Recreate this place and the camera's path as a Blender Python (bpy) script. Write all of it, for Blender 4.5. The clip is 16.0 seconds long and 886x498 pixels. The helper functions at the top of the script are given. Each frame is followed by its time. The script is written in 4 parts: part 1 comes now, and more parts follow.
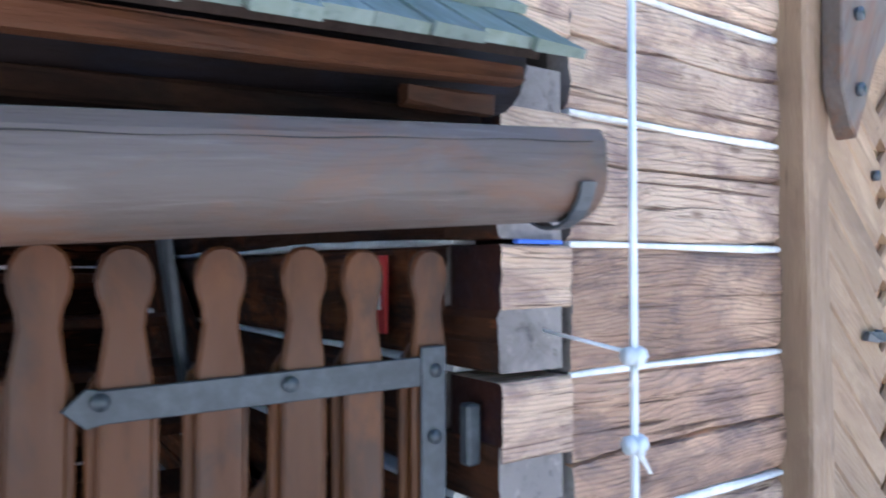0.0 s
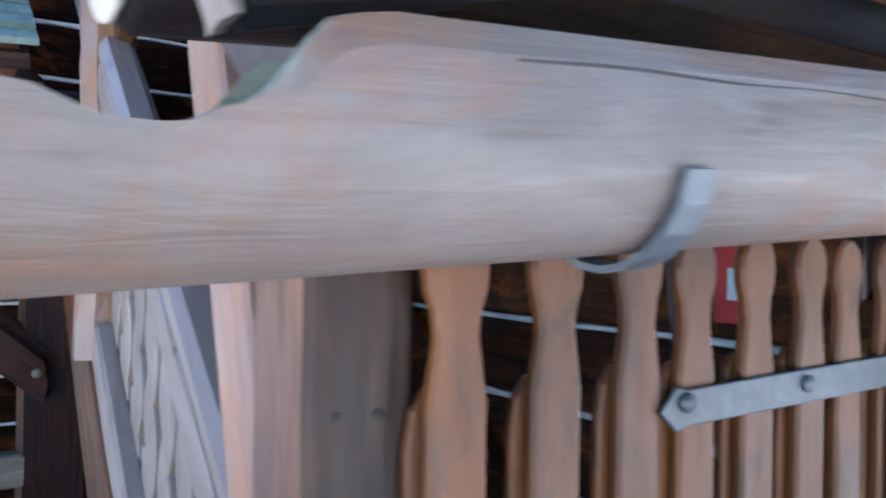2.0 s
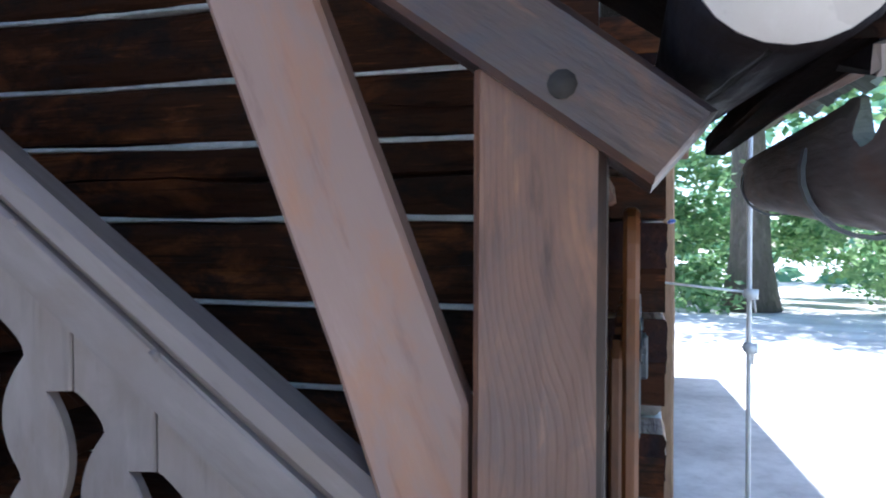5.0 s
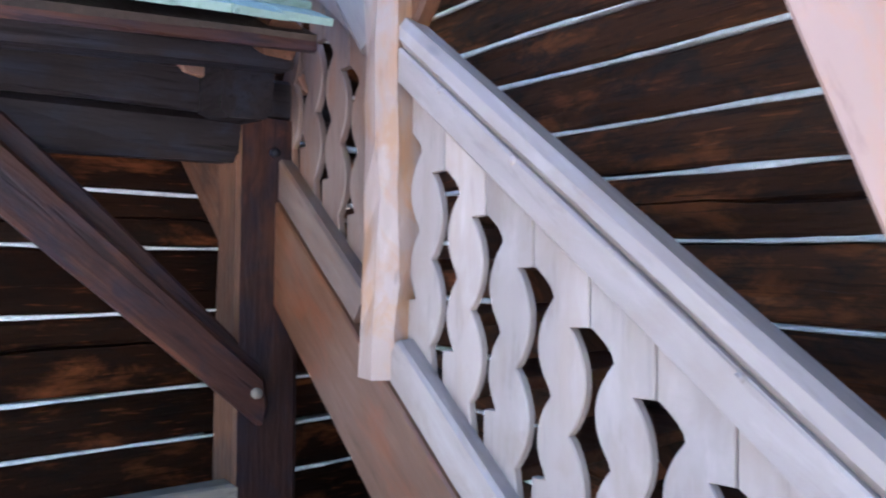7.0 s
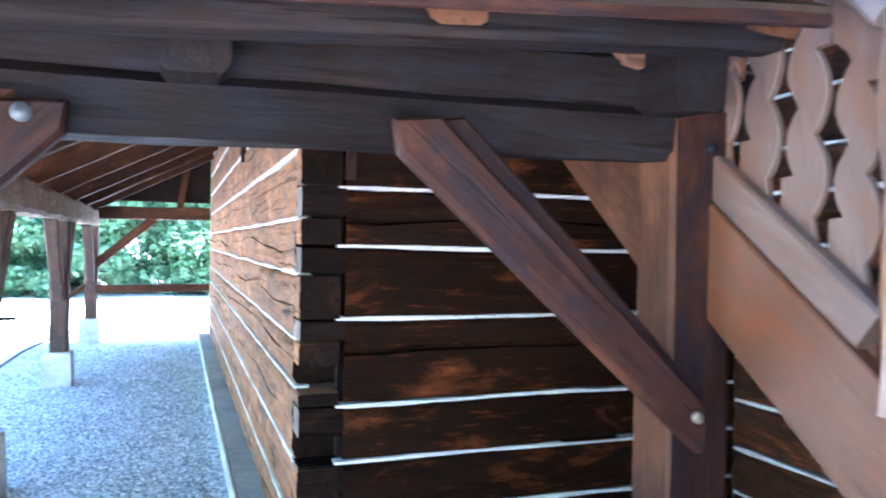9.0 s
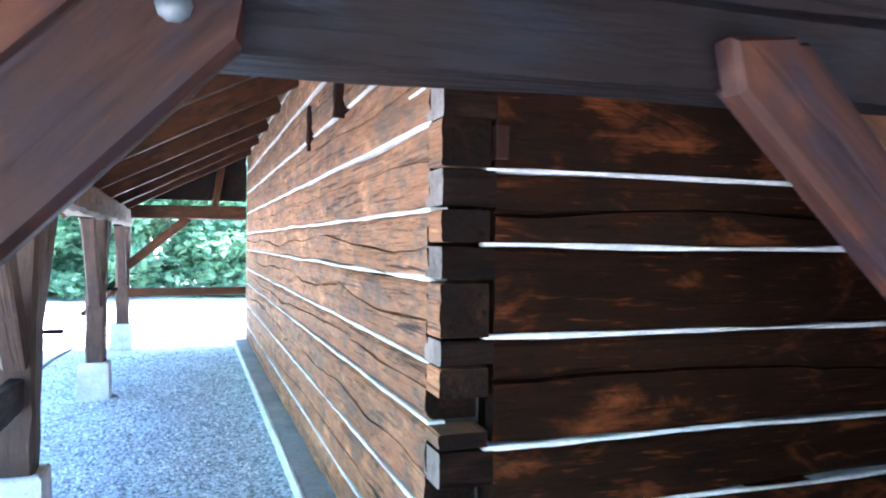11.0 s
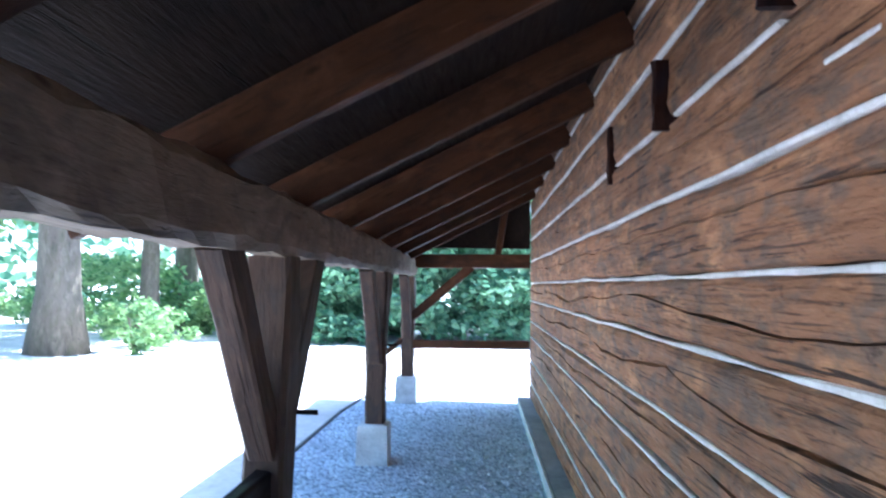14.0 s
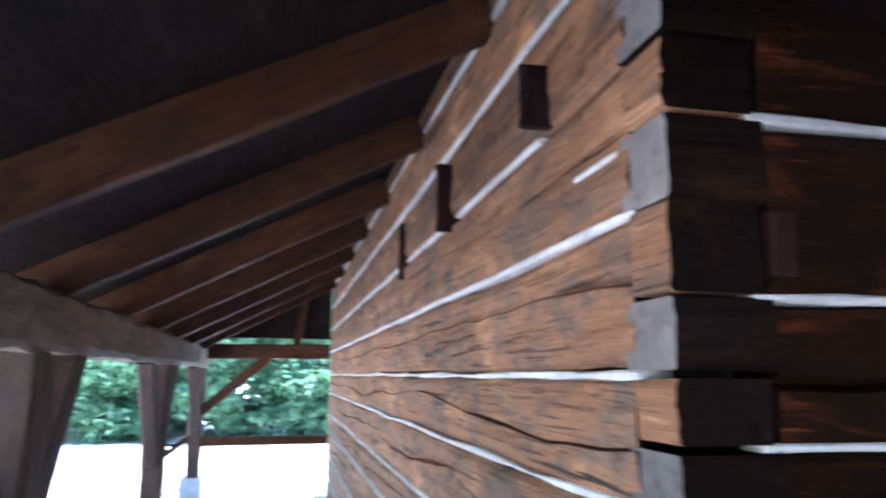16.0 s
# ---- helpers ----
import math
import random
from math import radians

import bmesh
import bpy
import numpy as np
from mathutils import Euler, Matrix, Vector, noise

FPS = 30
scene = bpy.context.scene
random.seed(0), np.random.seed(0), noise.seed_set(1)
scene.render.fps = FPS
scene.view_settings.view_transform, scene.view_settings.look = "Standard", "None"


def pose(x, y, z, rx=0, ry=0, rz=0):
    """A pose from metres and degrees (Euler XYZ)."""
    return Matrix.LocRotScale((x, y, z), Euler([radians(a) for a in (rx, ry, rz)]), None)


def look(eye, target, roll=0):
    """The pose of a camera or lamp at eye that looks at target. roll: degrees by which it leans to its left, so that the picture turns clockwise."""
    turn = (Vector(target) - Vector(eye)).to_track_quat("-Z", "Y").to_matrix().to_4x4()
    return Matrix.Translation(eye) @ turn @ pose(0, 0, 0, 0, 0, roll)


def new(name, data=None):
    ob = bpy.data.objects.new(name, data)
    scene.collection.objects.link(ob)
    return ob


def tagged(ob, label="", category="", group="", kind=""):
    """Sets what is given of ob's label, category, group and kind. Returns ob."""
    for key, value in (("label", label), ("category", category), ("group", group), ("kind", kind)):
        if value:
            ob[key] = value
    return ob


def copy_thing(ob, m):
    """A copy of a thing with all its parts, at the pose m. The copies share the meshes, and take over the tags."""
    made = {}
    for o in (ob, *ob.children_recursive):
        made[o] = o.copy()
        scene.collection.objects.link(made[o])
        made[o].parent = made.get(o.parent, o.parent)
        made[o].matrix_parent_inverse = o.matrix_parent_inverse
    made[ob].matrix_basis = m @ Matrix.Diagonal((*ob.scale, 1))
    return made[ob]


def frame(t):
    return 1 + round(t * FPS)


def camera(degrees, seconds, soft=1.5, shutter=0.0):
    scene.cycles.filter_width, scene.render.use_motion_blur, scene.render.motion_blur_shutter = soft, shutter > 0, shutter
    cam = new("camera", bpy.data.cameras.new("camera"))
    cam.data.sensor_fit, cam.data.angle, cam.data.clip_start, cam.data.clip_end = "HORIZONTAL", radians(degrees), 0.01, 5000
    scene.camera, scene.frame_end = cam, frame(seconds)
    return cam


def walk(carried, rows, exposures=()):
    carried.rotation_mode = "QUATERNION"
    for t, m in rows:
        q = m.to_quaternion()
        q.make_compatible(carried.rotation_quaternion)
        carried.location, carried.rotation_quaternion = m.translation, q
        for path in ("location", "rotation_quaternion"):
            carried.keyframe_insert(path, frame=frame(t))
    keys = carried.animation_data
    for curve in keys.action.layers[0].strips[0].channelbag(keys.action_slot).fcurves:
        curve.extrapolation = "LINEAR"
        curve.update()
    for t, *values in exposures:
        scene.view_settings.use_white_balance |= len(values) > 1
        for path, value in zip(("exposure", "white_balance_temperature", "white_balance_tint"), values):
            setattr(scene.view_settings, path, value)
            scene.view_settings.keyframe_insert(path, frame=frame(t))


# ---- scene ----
cam = camera(63.0, 16.0, 2.0, 0.5)
PATH = [
    (0, (1.838, 1.293, 1.582), (0.195, 2.431, 1.64), -0.1),
    (0.5, (1.721, 1.1, 1.603), (0.08, 2.242, 1.659), 0.2),
    (1, (1.605, 0.903, 1.584), (-0.045, 2.032, 1.651), 0.1),
    (1.5, (1.452, 0.763, 1.587), (-0.22, 1.86, 1.592), 0.9),
    (2, (1.274, 0.62, 1.588), (-0.393, 1.724, 1.597), 0.9),
    (2.5, (1.166, 0.482, 1.591), (-0.496, 1.596, 1.606), 0.9),
    (3, (1.086, 0.349, 1.591), (-0.38, 1.709, 1.617), 0.8),
    (3.2, (1.063, 0.315, 1.587), (-0.275, 1.801, 1.615), 0.7),
    (5.3, (0.55, -0.057, 1.565), (0.063, 1.889, 1.552), 0.3),
    (5.5, (0.584, -0.082, 1.565), (-0.173, 1.769, 1.544), 0.4),
    (6, (0.531, -0.135, 1.589), (-0.58, 1.527, 1.559), 0.6),
    (6.5, (0.505, -0.154, 1.58), (-0.912, 1.258, 1.58), 0.6),
    (7, (0.484, -0.159, 1.585), (-1.086, 1.079, 1.601), 0.8),
    (7.5, (0.439, -0.258, 1.621), (-1.22, 0.859, 1.627), 0.9),
    (8, (0.364, -0.37, 1.615), (-1.373, 0.62, 1.624), 1.1),
    (8.5, (0.19, -0.502, 1.592), (-1.632, 0.324, 1.592), 1.2),
    (9, (-0.028, -0.614, 1.62), (-1.906, 0.076, 1.607), 1.0),
    (9.5, (-0.195, -0.769, 1.597), (-2.081, -0.105, 1.591), 1.1),
    (10, (-0.374, -0.876, 1.6), (-2.262, -0.217, 1.591), 0.9),
    (10.2, (-0.469, -0.913, 1.61), (-2.35, -0.234, 1.588), 0.4),
    (12.3, (-1.537, -0.838, 1.593), (-3.445, -0.241, 1.598), 1.3),
    (12.5, (-1.646, -0.8, 1.609), (-3.561, -0.223, 1.598), 0.9),
    (13, (-1.882, -0.755, 1.65), (-3.86, -0.46, 1.638), 0.7),
    (13.5, (-1.984, -0.8, 1.654), (-3.983, -0.747, 1.65), 0.9),
    (14, (-2.012, -0.85, 1.682), (-4.007, -0.95, 1.782), 0.8),
    (14.5, (-2.045, -0.877, 1.697), (-4.035, -0.993, 1.863), 0.8),
    (15, (-2.06, -0.876, 1.719), (-4.044, -0.906, 1.962), 0.4),
    (15.5, (-2.057, -0.846, 1.734), (-4.027, -0.743, 2.061), 0.2),
    (16, (-2.053, -0.757, 1.722), (-3.978, -0.339, 2.068), 0.5),
]
walk(cam, [(t, look(eye, target, roll)) for t, eye, target, roll in PATH],
     exposures=[(0, 1.82, 5200, 15), (0.5, 1.92, 5150, 14), (1.0, 2.25, 5200, 15), (2.0, 2.62, 5150, 13), (2.5, 2.66, 5200, 14), (3.2, 2.72, 5200, 14), (5.4, 1.4, 5250, 13), (6.0, 2.4, 5000, 12), (6.8, 3.05, 5200, 16), (7.5, 3.5, 5300, 17), (8.6, 3.85, 5250, 15),
                (9.5, 3.85, 5200, 13), (10.2, 3.85, 5200, 13), (12.5, 3.45, 5300, 12), (13.5, 3.0, 5000, 12), (14, 2.45, 5050, 12), (14.5, 2.05, 5000, 13), (15, 2.1, 4950, 13), (16, 2.85, 5150, 14)])

# ---- light ----
SUN_EL, SUN_AZ = radians(66), radians(15)   # sun high behind the house (+y, a little -x)
world = bpy.data.worlds.new("sky")
scene.world = world
world.use_nodes = True
wn = world.node_tree.nodes
sky = wn.new("ShaderNodeTexSky")
sky.sky_type, sky.sun_disc = "NISHITA", False
sky.sun_elevation, sky.sun_rotation = SUN_EL, -SUN_AZ
bgn = wn["Background"]
bgn.inputs[1].default_value = 0.15
world.node_tree.links.new(sky.outputs[0], bgn.inputs[0])
sun = new("sun", bpy.data.lights.new("sun", "SUN"))
sun.data.energy, sun.data.angle, sun.data.color = 5.0, radians(0.53), (1, 0.95, 0.87)
sdir = Vector((-math.sin(SUN_AZ) * math.cos(SUN_EL), math.cos(SUN_AZ) * math.cos(SUN_EL), math.sin(SUN_EL)))
sun.matrix_world = look(sdir * 30, (0, 0, 0))


# ---- materials ----
def nodes_of(name, rough=0.7, metal=0.0):
    m = bpy.data.materials.new(name)
    m.use_nodes = True
    t = m.node_tree
    b = t.nodes["Principled BSDF"]
    b.inputs["Roughness"].default_value, b.inputs["Metallic"].default_value = rough, metal
    return m, t, b


def node(t, kind, **inputs):
    n = t.nodes.new(kind)
    for k, v in inputs.items():
        n.inputs[k.replace("_", " ")].default_value = v
    return n


def ramp(t, src, stops):
    n = t.nodes.new("ShaderNodeValToRGB")
    while len(n.color_ramp.elements) < len(stops):
        n.color_ramp.elements.new(0.5)
    for e, (p, c) in zip(n.color_ramp.elements, stops):
        e.position, e.color = p, (*c, 1)
    t.links.new(src, n.inputs[0])
    return n.outputs[0]


def mixc(t, fac, a, b, mode="MIX"):
    n = t.nodes.new("ShaderNodeMix")
    n.data_type, n.blend_type = "RGBA", mode
    if isinstance(fac, float):
        n.inputs[0].default_value = fac
    else:
        t.links.new(fac, n.inputs[0])
    for sock, v in ((n.inputs[6], a), (n.inputs[7], b)):
        if isinstance(v, tuple):
            sock.default_value = (*v, 1)
        else:
            t.links.new(v, sock)
    return n.outputs[2]


def shifted(t):
    """Object coordinates, moved by a random step for each object."""
    co, info = t.nodes.new("ShaderNodeTexCoord"), t.nodes.new("ShaderNodeObjectInfo")
    mul = t.nodes.new("ShaderNodeVectorMath")
    mul.operation = "MULTIPLY_ADD"
    mul.inputs[1].default_value = (37.0, 53.0, 71.0)
    t.links.new(info.outputs["Random"], mul.inputs[0])
    t.links.new(co.outputs["Object"], mul.inputs[2])
    return mul.outputs[0], info.outputs["Random"]


def mapped(t, vec, scale):
    n = t.nodes.new("ShaderNodeMapping")
    n.inputs["Scale"].default_value = scale
    t.links.new(vec, n.inputs["Vector"])
    return n.outputs[0]


def noise_of(t, vec, scale, detail=4.0, rough=0.55, dist=0.0):
    n = node(t, "ShaderNodeTexNoise", Scale=scale, Detail=detail, Roughness=rough, Distortion=dist)
    t.links.new(vec, n.inputs["Vector"])
    return n.outputs[0]


def bump_to(t, b, height, strength, distance):
    n = node(t, "ShaderNodeBump", Strength=strength, Distance=distance)
    t.links.new(height, n.inputs["Height"])
    t.links.new(n.outputs[0], b.inputs["Normal"])


def wood(name, dark, mid, light, stain, rough=0.75, grain=1.0, stains=0.5, relief=1.0, checks=0.6, hew=0.0, gloss=0.5, growth=0.0):
    """Timber whose grain runs along the object's own x axis. hew: adze marks and weather chips of a hewn log; growth: raised growth rings."""
    m, t, b = nodes_of(name, rough)
    b.inputs["Specular IOR Level"].default_value = gloss
    vec, rnd = shifted(t)
    warp = node(t, "ShaderNodeTexNoise", Scale=1.1, Detail=2.0)
    t.links.new(vec, warp.inputs["Vector"])
    bent = t.nodes.new("ShaderNodeVectorMath")
    bent.operation = "MULTIPLY_ADD"
    bent.inputs[1].default_value = (0.0, 0.028, 0.028)
    t.links.new(warp.outputs["Color"], bent.inputs[0])
    t.links.new(vec, bent.inputs[2])
    gv = bent.outputs[0]
    fine = noise_of(t, mapped(t, gv, (2.6, 34 * grain, 34 * grain)), 2.0, 6, 0.6, 0.2)
    col = ramp(t, fine, [(0.22, dark), (0.42, mid), (0.6, mid), (0.85, light)])
    broad = noise_of(t, mapped(t, vec, (1.3, 3.4, 3.4)), 1.5, 6, 0.62, 0.7)
    col = mixc(t, ramp(t, broad, [(0.52, (0, 0, 0)), (0.72, (0.75,) * 3)]), col, light)
    blot = noise_of(t, mapped(t, vec, (2.0, 4.2, 4.2)), 2.1, 7, 0.66, 0.5)
    col = mixc(t, ramp(t, blot, [(0.47, (0, 0, 0)), (0.62, (stains,) * 3)]), col, stain)
    tone = noise_of(t, mapped(t, vec, (0.7, 2, 2)), 0.9, 3, 0.5, 0.4)
    col = mixc(t, 1.0, col, ramp(t, tone, [(0.3, (0.72, 0.7, 0.7)), (0.7, (1.2, 1.16, 1.12))]), "MULTIPLY")
    vor = node(t, "ShaderNodeTexVoronoi", Scale=2.0)
    t.links.new(mapped(t, vec, (1.1, 2.6, 2.6)), vor.inputs["Vector"])
    knot = ramp(t, vor.outputs["Distance"], [(0.035, (0.8,) * 3), (0.09, (0, 0, 0))])
    col = mixc(t, knot, col, dark)
    split = noise_of(t, mapped(t, gv, (0.6, 24 * grain, 24 * grain)), 1.9, 3, 0.5, 0.3)
    line = ramp(t, split, [(0.66, (0, 0, 0)), (0.69, (checks,) * 3)])
    col = mixc(t, line, col, dark)
    chip = noise_of(t, mapped(t, vec, (9, 16, 16)), 1.6, 5, 0.65)
    if hew:
        seam = noise_of(t, mapped(t, gv, (0.9, 46 * grain, 46 * grain)), 2.3, 4, 0.6, 0.6)
        seams = ramp(t, seam, [(0.57, (0, 0, 0)), (0.63, (0.75 * checks,) * 3)])
        col = mixc(t, seams, col, dark)
        col = mixc(t, ramp(t, chip, [(0.6, (0, 0, 0)), (0.7, (0.6 * hew,) * 3)]), col, dark)
    if growth:
        wave = node(t, "ShaderNodeTexWave", Scale=26.0, Distortion=70.0, Detail=3.0, Detail_Scale=0.09, Detail_Roughness=0.5)
        wave.bands_direction = "Z"
        t.links.new(mapped(t, gv, (0.45, 0.6, 1.0)), wave.inputs["Vector"])
        band = ramp(t, wave.outputs["Fac"], [(0.12, (growth,) * 3), (0.45, (0, 0, 0))])
        col = mixc(t, band, col, tuple(0.5 * a + 0.5 * c for a, c in zip(dark, mid)))
    per = ramp(t, rnd, [(0.0, (0.8, 0.79, 0.78)), (1.0, (1.18, 1.15, 1.12))])
    col = mixc(t, 1.0, col, per, "MULTIPLY")
    t.links.new(col, b.inputs["Base Color"])
    rr = ramp(t, fine, [(0.3, (min(1, rough + 0.12),) * 3), (0.7, (rough - 0.1,) * 3)])
    t.links.new(rr, b.inputs["Roughness"])
    low = t.nodes.new("ShaderNodeMath")
    low.operation = "SUBTRACT"
    t.links.new(fine, low.inputs[0])
    t.links.new(line, low.inputs[1])
    add = t.nodes.new("ShaderNodeMath")
    add.operation, add.inputs[1].default_value = "MULTIPLY_ADD", 1.2 * hew
    t.links.new(chip, add.inputs[0])
    t.links.new(low.outputs[0], add.inputs[2])
    height = add.outputs[0]
    if growth:
        cut = t.nodes.new("ShaderNodeMath")
        cut.operation, cut.inputs[1].default_value = "MULTIPLY_ADD", -0.8
        t.links.new(band, cut.inputs[0])
        t.links.new(height, cut.inputs[2])
        height = cut.outputs[0]
    bump_to(t, b, height, 0.4 * relief, 0.012)
    return m


def speckled(name, a, b_, c, scale, rough=0.9, relief=0.5, dist=0.01):
    m, t, b = nodes_of(name, rough)
    vec, rnd = shifted(t)
    f = noise_of(t, vec, scale, 8, 0.7)
    g = noise_of(t, vec, scale * 0.12, 3, 0.5)
    col = ramp(t, f, [(0.3, a), (0.5, b_), (0.7, c)])
    col = mixc(t, 1.0, col, ramp(t, g, [(0.3, (0.75,) * 3), (0.7, (1.15,) * 3)]), "MULTIPLY")
    t.links.new(col, b.inputs["Base Color"])
    bump_to(t, b, f, relief, dist)
    return m


M_LOG = wood("hewn log brown", (0.035, 0.021, 0.015), (0.3, 0.152, 0.077), (0.68, 0.38, 0.19), (0.15, 0.108, 0.08), 0.72, 0.8, 0.9, 1.9, 0.95, 1.1, gloss=0.25)
M_LOGD = wood("hewn log dark stain", (0.014, 0.009, 0.007), (0.055, 0.024, 0.013), (0.27, 0.09, 0.03), (0.022, 0.018, 0.016), 0.62, 0.7, 0.85, 1.2, 0.6, 0.7, gloss=0.07)
# darker copy of the stained log; shade under the side roof is in its colour
M_LOGS = wood("hewn log deepened for shade", (0.006038, 0.003492, 0.002347), (0.01709, 0.007423, 0.004108), (0.224, 0.0676, 0.02375), (0.009059, 0.006548, 0.005086), 0.7, 0.7, 0.8, 1.2, 0.6, 0.7, gloss=0.03)
M_LOGW = wood("hewn log weathered", (0.13, 0.075, 0.05), (0.62, 0.47, 0.35), (0.86, 0.72, 0.56), (0.3, 0.215, 0.19), 0.8, 1.0, 0.9, 2.4, 1.0, 0.8, gloss=0.25, growth=0.28)
M_LOGWD = wood("hewn log weathered brown", (0.08, 0.045, 0.03), (0.37, 0.245, 0.175), (0.7, 0.5, 0.34), (0.17, 0.125, 0.115), 0.8, 1.0, 0.9, 2.4, 1.0, 0.8, gloss=0.25, growth=0.35)
M_POSTD = wood("shade dark post face", (0.012, 0.007, 0.005), (0.042, 0.023, 0.014), (0.11, 0.052, 0.025), (0.026, 0.02, 0.019), 0.5, 0.5, 0.7, 0.6, gloss=0.25)
M_POSTO = wood("orange grained post", (0.05832, 0.0285, 0.01858), (0.2041, 0.095, 0.05366), (0.486, 0.2185, 0.08772), (0.1166, 0.07125, 0.06192), 0.45, 0.5, 0.7, 0.7, growth=0.25)
M_NEWEL = wood("tan newel timber", (0.09643, 0.05991, 0.04471), (0.2056, 0.1465, 0.1229), (0.2892, 0.2196, 0.1938), (0.2313, 0.1132, 0.04844), 0.5, 0.5, 0.85, 0.7, 0.5)
M_STRING = wood("brown stringer plank", (0.04493, 0.01783, 0.007755), (0.08533, 0.03567, 0.01602), (0.1303, 0.05885, 0.02843), (0.1258, 0.03567, 0.008785), 0.5, 0.45, 0.8, 0.4, 0.3)
# near black: shade of the corner joints and the eave, painted into the wood
M_SHADEW = wood("shade dark brown wood", (0.0036, 0.0027, 0.0024), (0.0114, 0.0072, 0.0057), (0.042, 0.0204, 0.012), (0.009, 0.0078, 0.0072), 0.8, 0.5, 0.7, 1.6, 0.8, 0.8, gloss=0.03)
M_GUTIN = wood("greenish hollow of the gutter", (0.1049, 0.1097, 0.08294), (0.2359, 0.2358, 0.1843), (0.3671, 0.3511, 0.2811), (0.1573, 0.17, 0.1151), 0.7, 1.0, 0.6, 0.8, 0.6, growth=0.35)
M_END = wood("log end grain grey", (0.085, 0.0765, 0.0714), (0.221, 0.204, 0.1955), (0.374, 0.34, 0.323), (0.119, 0.1105, 0.102), 0.85, 0.5, 0.6, 1.2, gloss=0.25)
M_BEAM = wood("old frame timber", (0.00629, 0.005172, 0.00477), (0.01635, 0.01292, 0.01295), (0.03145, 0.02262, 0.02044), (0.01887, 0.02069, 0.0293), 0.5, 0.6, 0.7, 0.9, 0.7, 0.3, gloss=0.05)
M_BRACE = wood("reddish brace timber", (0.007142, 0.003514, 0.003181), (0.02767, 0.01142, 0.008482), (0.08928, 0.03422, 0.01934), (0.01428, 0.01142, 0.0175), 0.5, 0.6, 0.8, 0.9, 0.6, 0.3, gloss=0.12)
M_GPOST = wood("weathered gallery post", (0.0246, 0.0164, 0.0123), (0.0697, 0.04592, 0.03608), (0.1394, 0.0902, 0.0656), (0.0451, 0.03772, 0.0369), 0.65, 0.6, 0.8, 1.1, 0.7, 0.4, gloss=0.2)
M_PLATE = wood("grey plate timber", (0.06, 0.05, 0.04), (0.17, 0.14, 0.11), (0.3, 0.26, 0.21), (0.09, 0.08, 0.07), 0.8, 0.7, 0.6, 1.2, gloss=0.25)
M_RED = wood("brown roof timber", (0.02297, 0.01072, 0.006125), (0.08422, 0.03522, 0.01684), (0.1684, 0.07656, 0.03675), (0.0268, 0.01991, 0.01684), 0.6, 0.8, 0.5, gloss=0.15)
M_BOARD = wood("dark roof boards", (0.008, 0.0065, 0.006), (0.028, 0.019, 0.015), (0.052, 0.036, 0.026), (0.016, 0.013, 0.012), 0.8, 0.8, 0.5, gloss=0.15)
M_STAIR = wood("weathered stair timber", (0.1496, 0.1154, 0.1016), (0.2204, 0.179, 0.1625), (0.2913, 0.2467, 0.2316), (0.201, 0.1513, 0.1236), 0.5, 0.5, 0.7, 0.45, 0.3)
# darker copy of the stair timber, for the upper flight standing in shade
M_STAIRD = wood("shaded stair timber", (0.06, 0.04, 0.035), (0.115, 0.078, 0.064), (0.17, 0.12, 0.1), (0.13, 0.06, 0.03), 0.5, 0.5, 0.7, 0.5, 0.4)
M_STRUT = wood("planed brown timber", (0.1503, 0.08883, 0.06525), (0.2215, 0.1413, 0.1131), (0.2848, 0.1897, 0.1566), (0.27, 0.13, 0.07), 0.5, 0.45, 0.75, 0.4, 0.3)
M_POST = wood("oiled rafter", (0.02, 0.013, 0.011), (0.07, 0.04, 0.03), (0.24, 0.11, 0.05), (0.045, 0.04, 0.05), 0.4, 0.5, 0.75, 0.7)
M_GATE = wood("varnished gate boards", (0.04674, 0.0166, 0.005063), (0.09737, 0.03546, 0.009285), (0.148, 0.05884, 0.01519), (0.05063, 0.02414, 0.01181), 0.5, 0.5, 0.85, 0.4, 0.3, gloss=0.35)
M_GUT = wood("grey weathered gutter", (0.063, 0.0462, 0.0378), (0.1218, 0.0966, 0.08232), (0.21, 0.1806, 0.1638), (0.1764, 0.0882, 0.0462), 0.6, 1.0, 0.75, 0.5, 0.3, growth=0.1)
M_SHING = wood("green grey shingle", (0.07, 0.1, 0.085), (0.16, 0.215, 0.19), (0.26, 0.33, 0.3), (0.11, 0.155, 0.12), 0.8, 0.6, 0.5, gloss=0.25)
M_SHINGG = wood("greenish gate shingle", (0.09405, 0.1253, 0.1119), (0.1777, 0.2212, 0.2022), (0.2926, 0.3502, 0.3249), (0.1254, 0.1567, 0.1083), 0.85, 0.6, 0.5, gloss=0.25)
M_DOOR = wood("oak door planks", (0.14, 0.085, 0.05), (0.34, 0.23, 0.14), (0.5, 0.36, 0.23), (0.22, 0.14, 0.09), 0.65, 0.7, 0.5, 0.8, growth=0.3)
M_PALE = wood("pale cut log end", (0.41, 0.369, 0.328), (0.5412, 0.5084, 0.4756), (0.6396, 0.615, 0.5904), (0.451, 0.41, 0.3444), 0.7, 0.4, 0.3, 0.4)
M_CHINK = speckled("lime chinking", (0.62, 0.6, 0.56), (0.78, 0.77, 0.74), (0.88, 0.87, 0.85), 30, 0.9, 0.6, 0.01)
M_IRON = speckled("painted iron", (0.026, 0.031, 0.036), (0.044, 0.052, 0.06), (0.075, 0.085, 0.095), 25, 0.45, 0.2, 0.003)
M_STONE = speckled("cut granite block", (0.42, 0.43, 0.44), (0.58, 0.59, 0.6), (0.7, 0.7, 0.7), 60, 0.85, 0.5, 0.006)
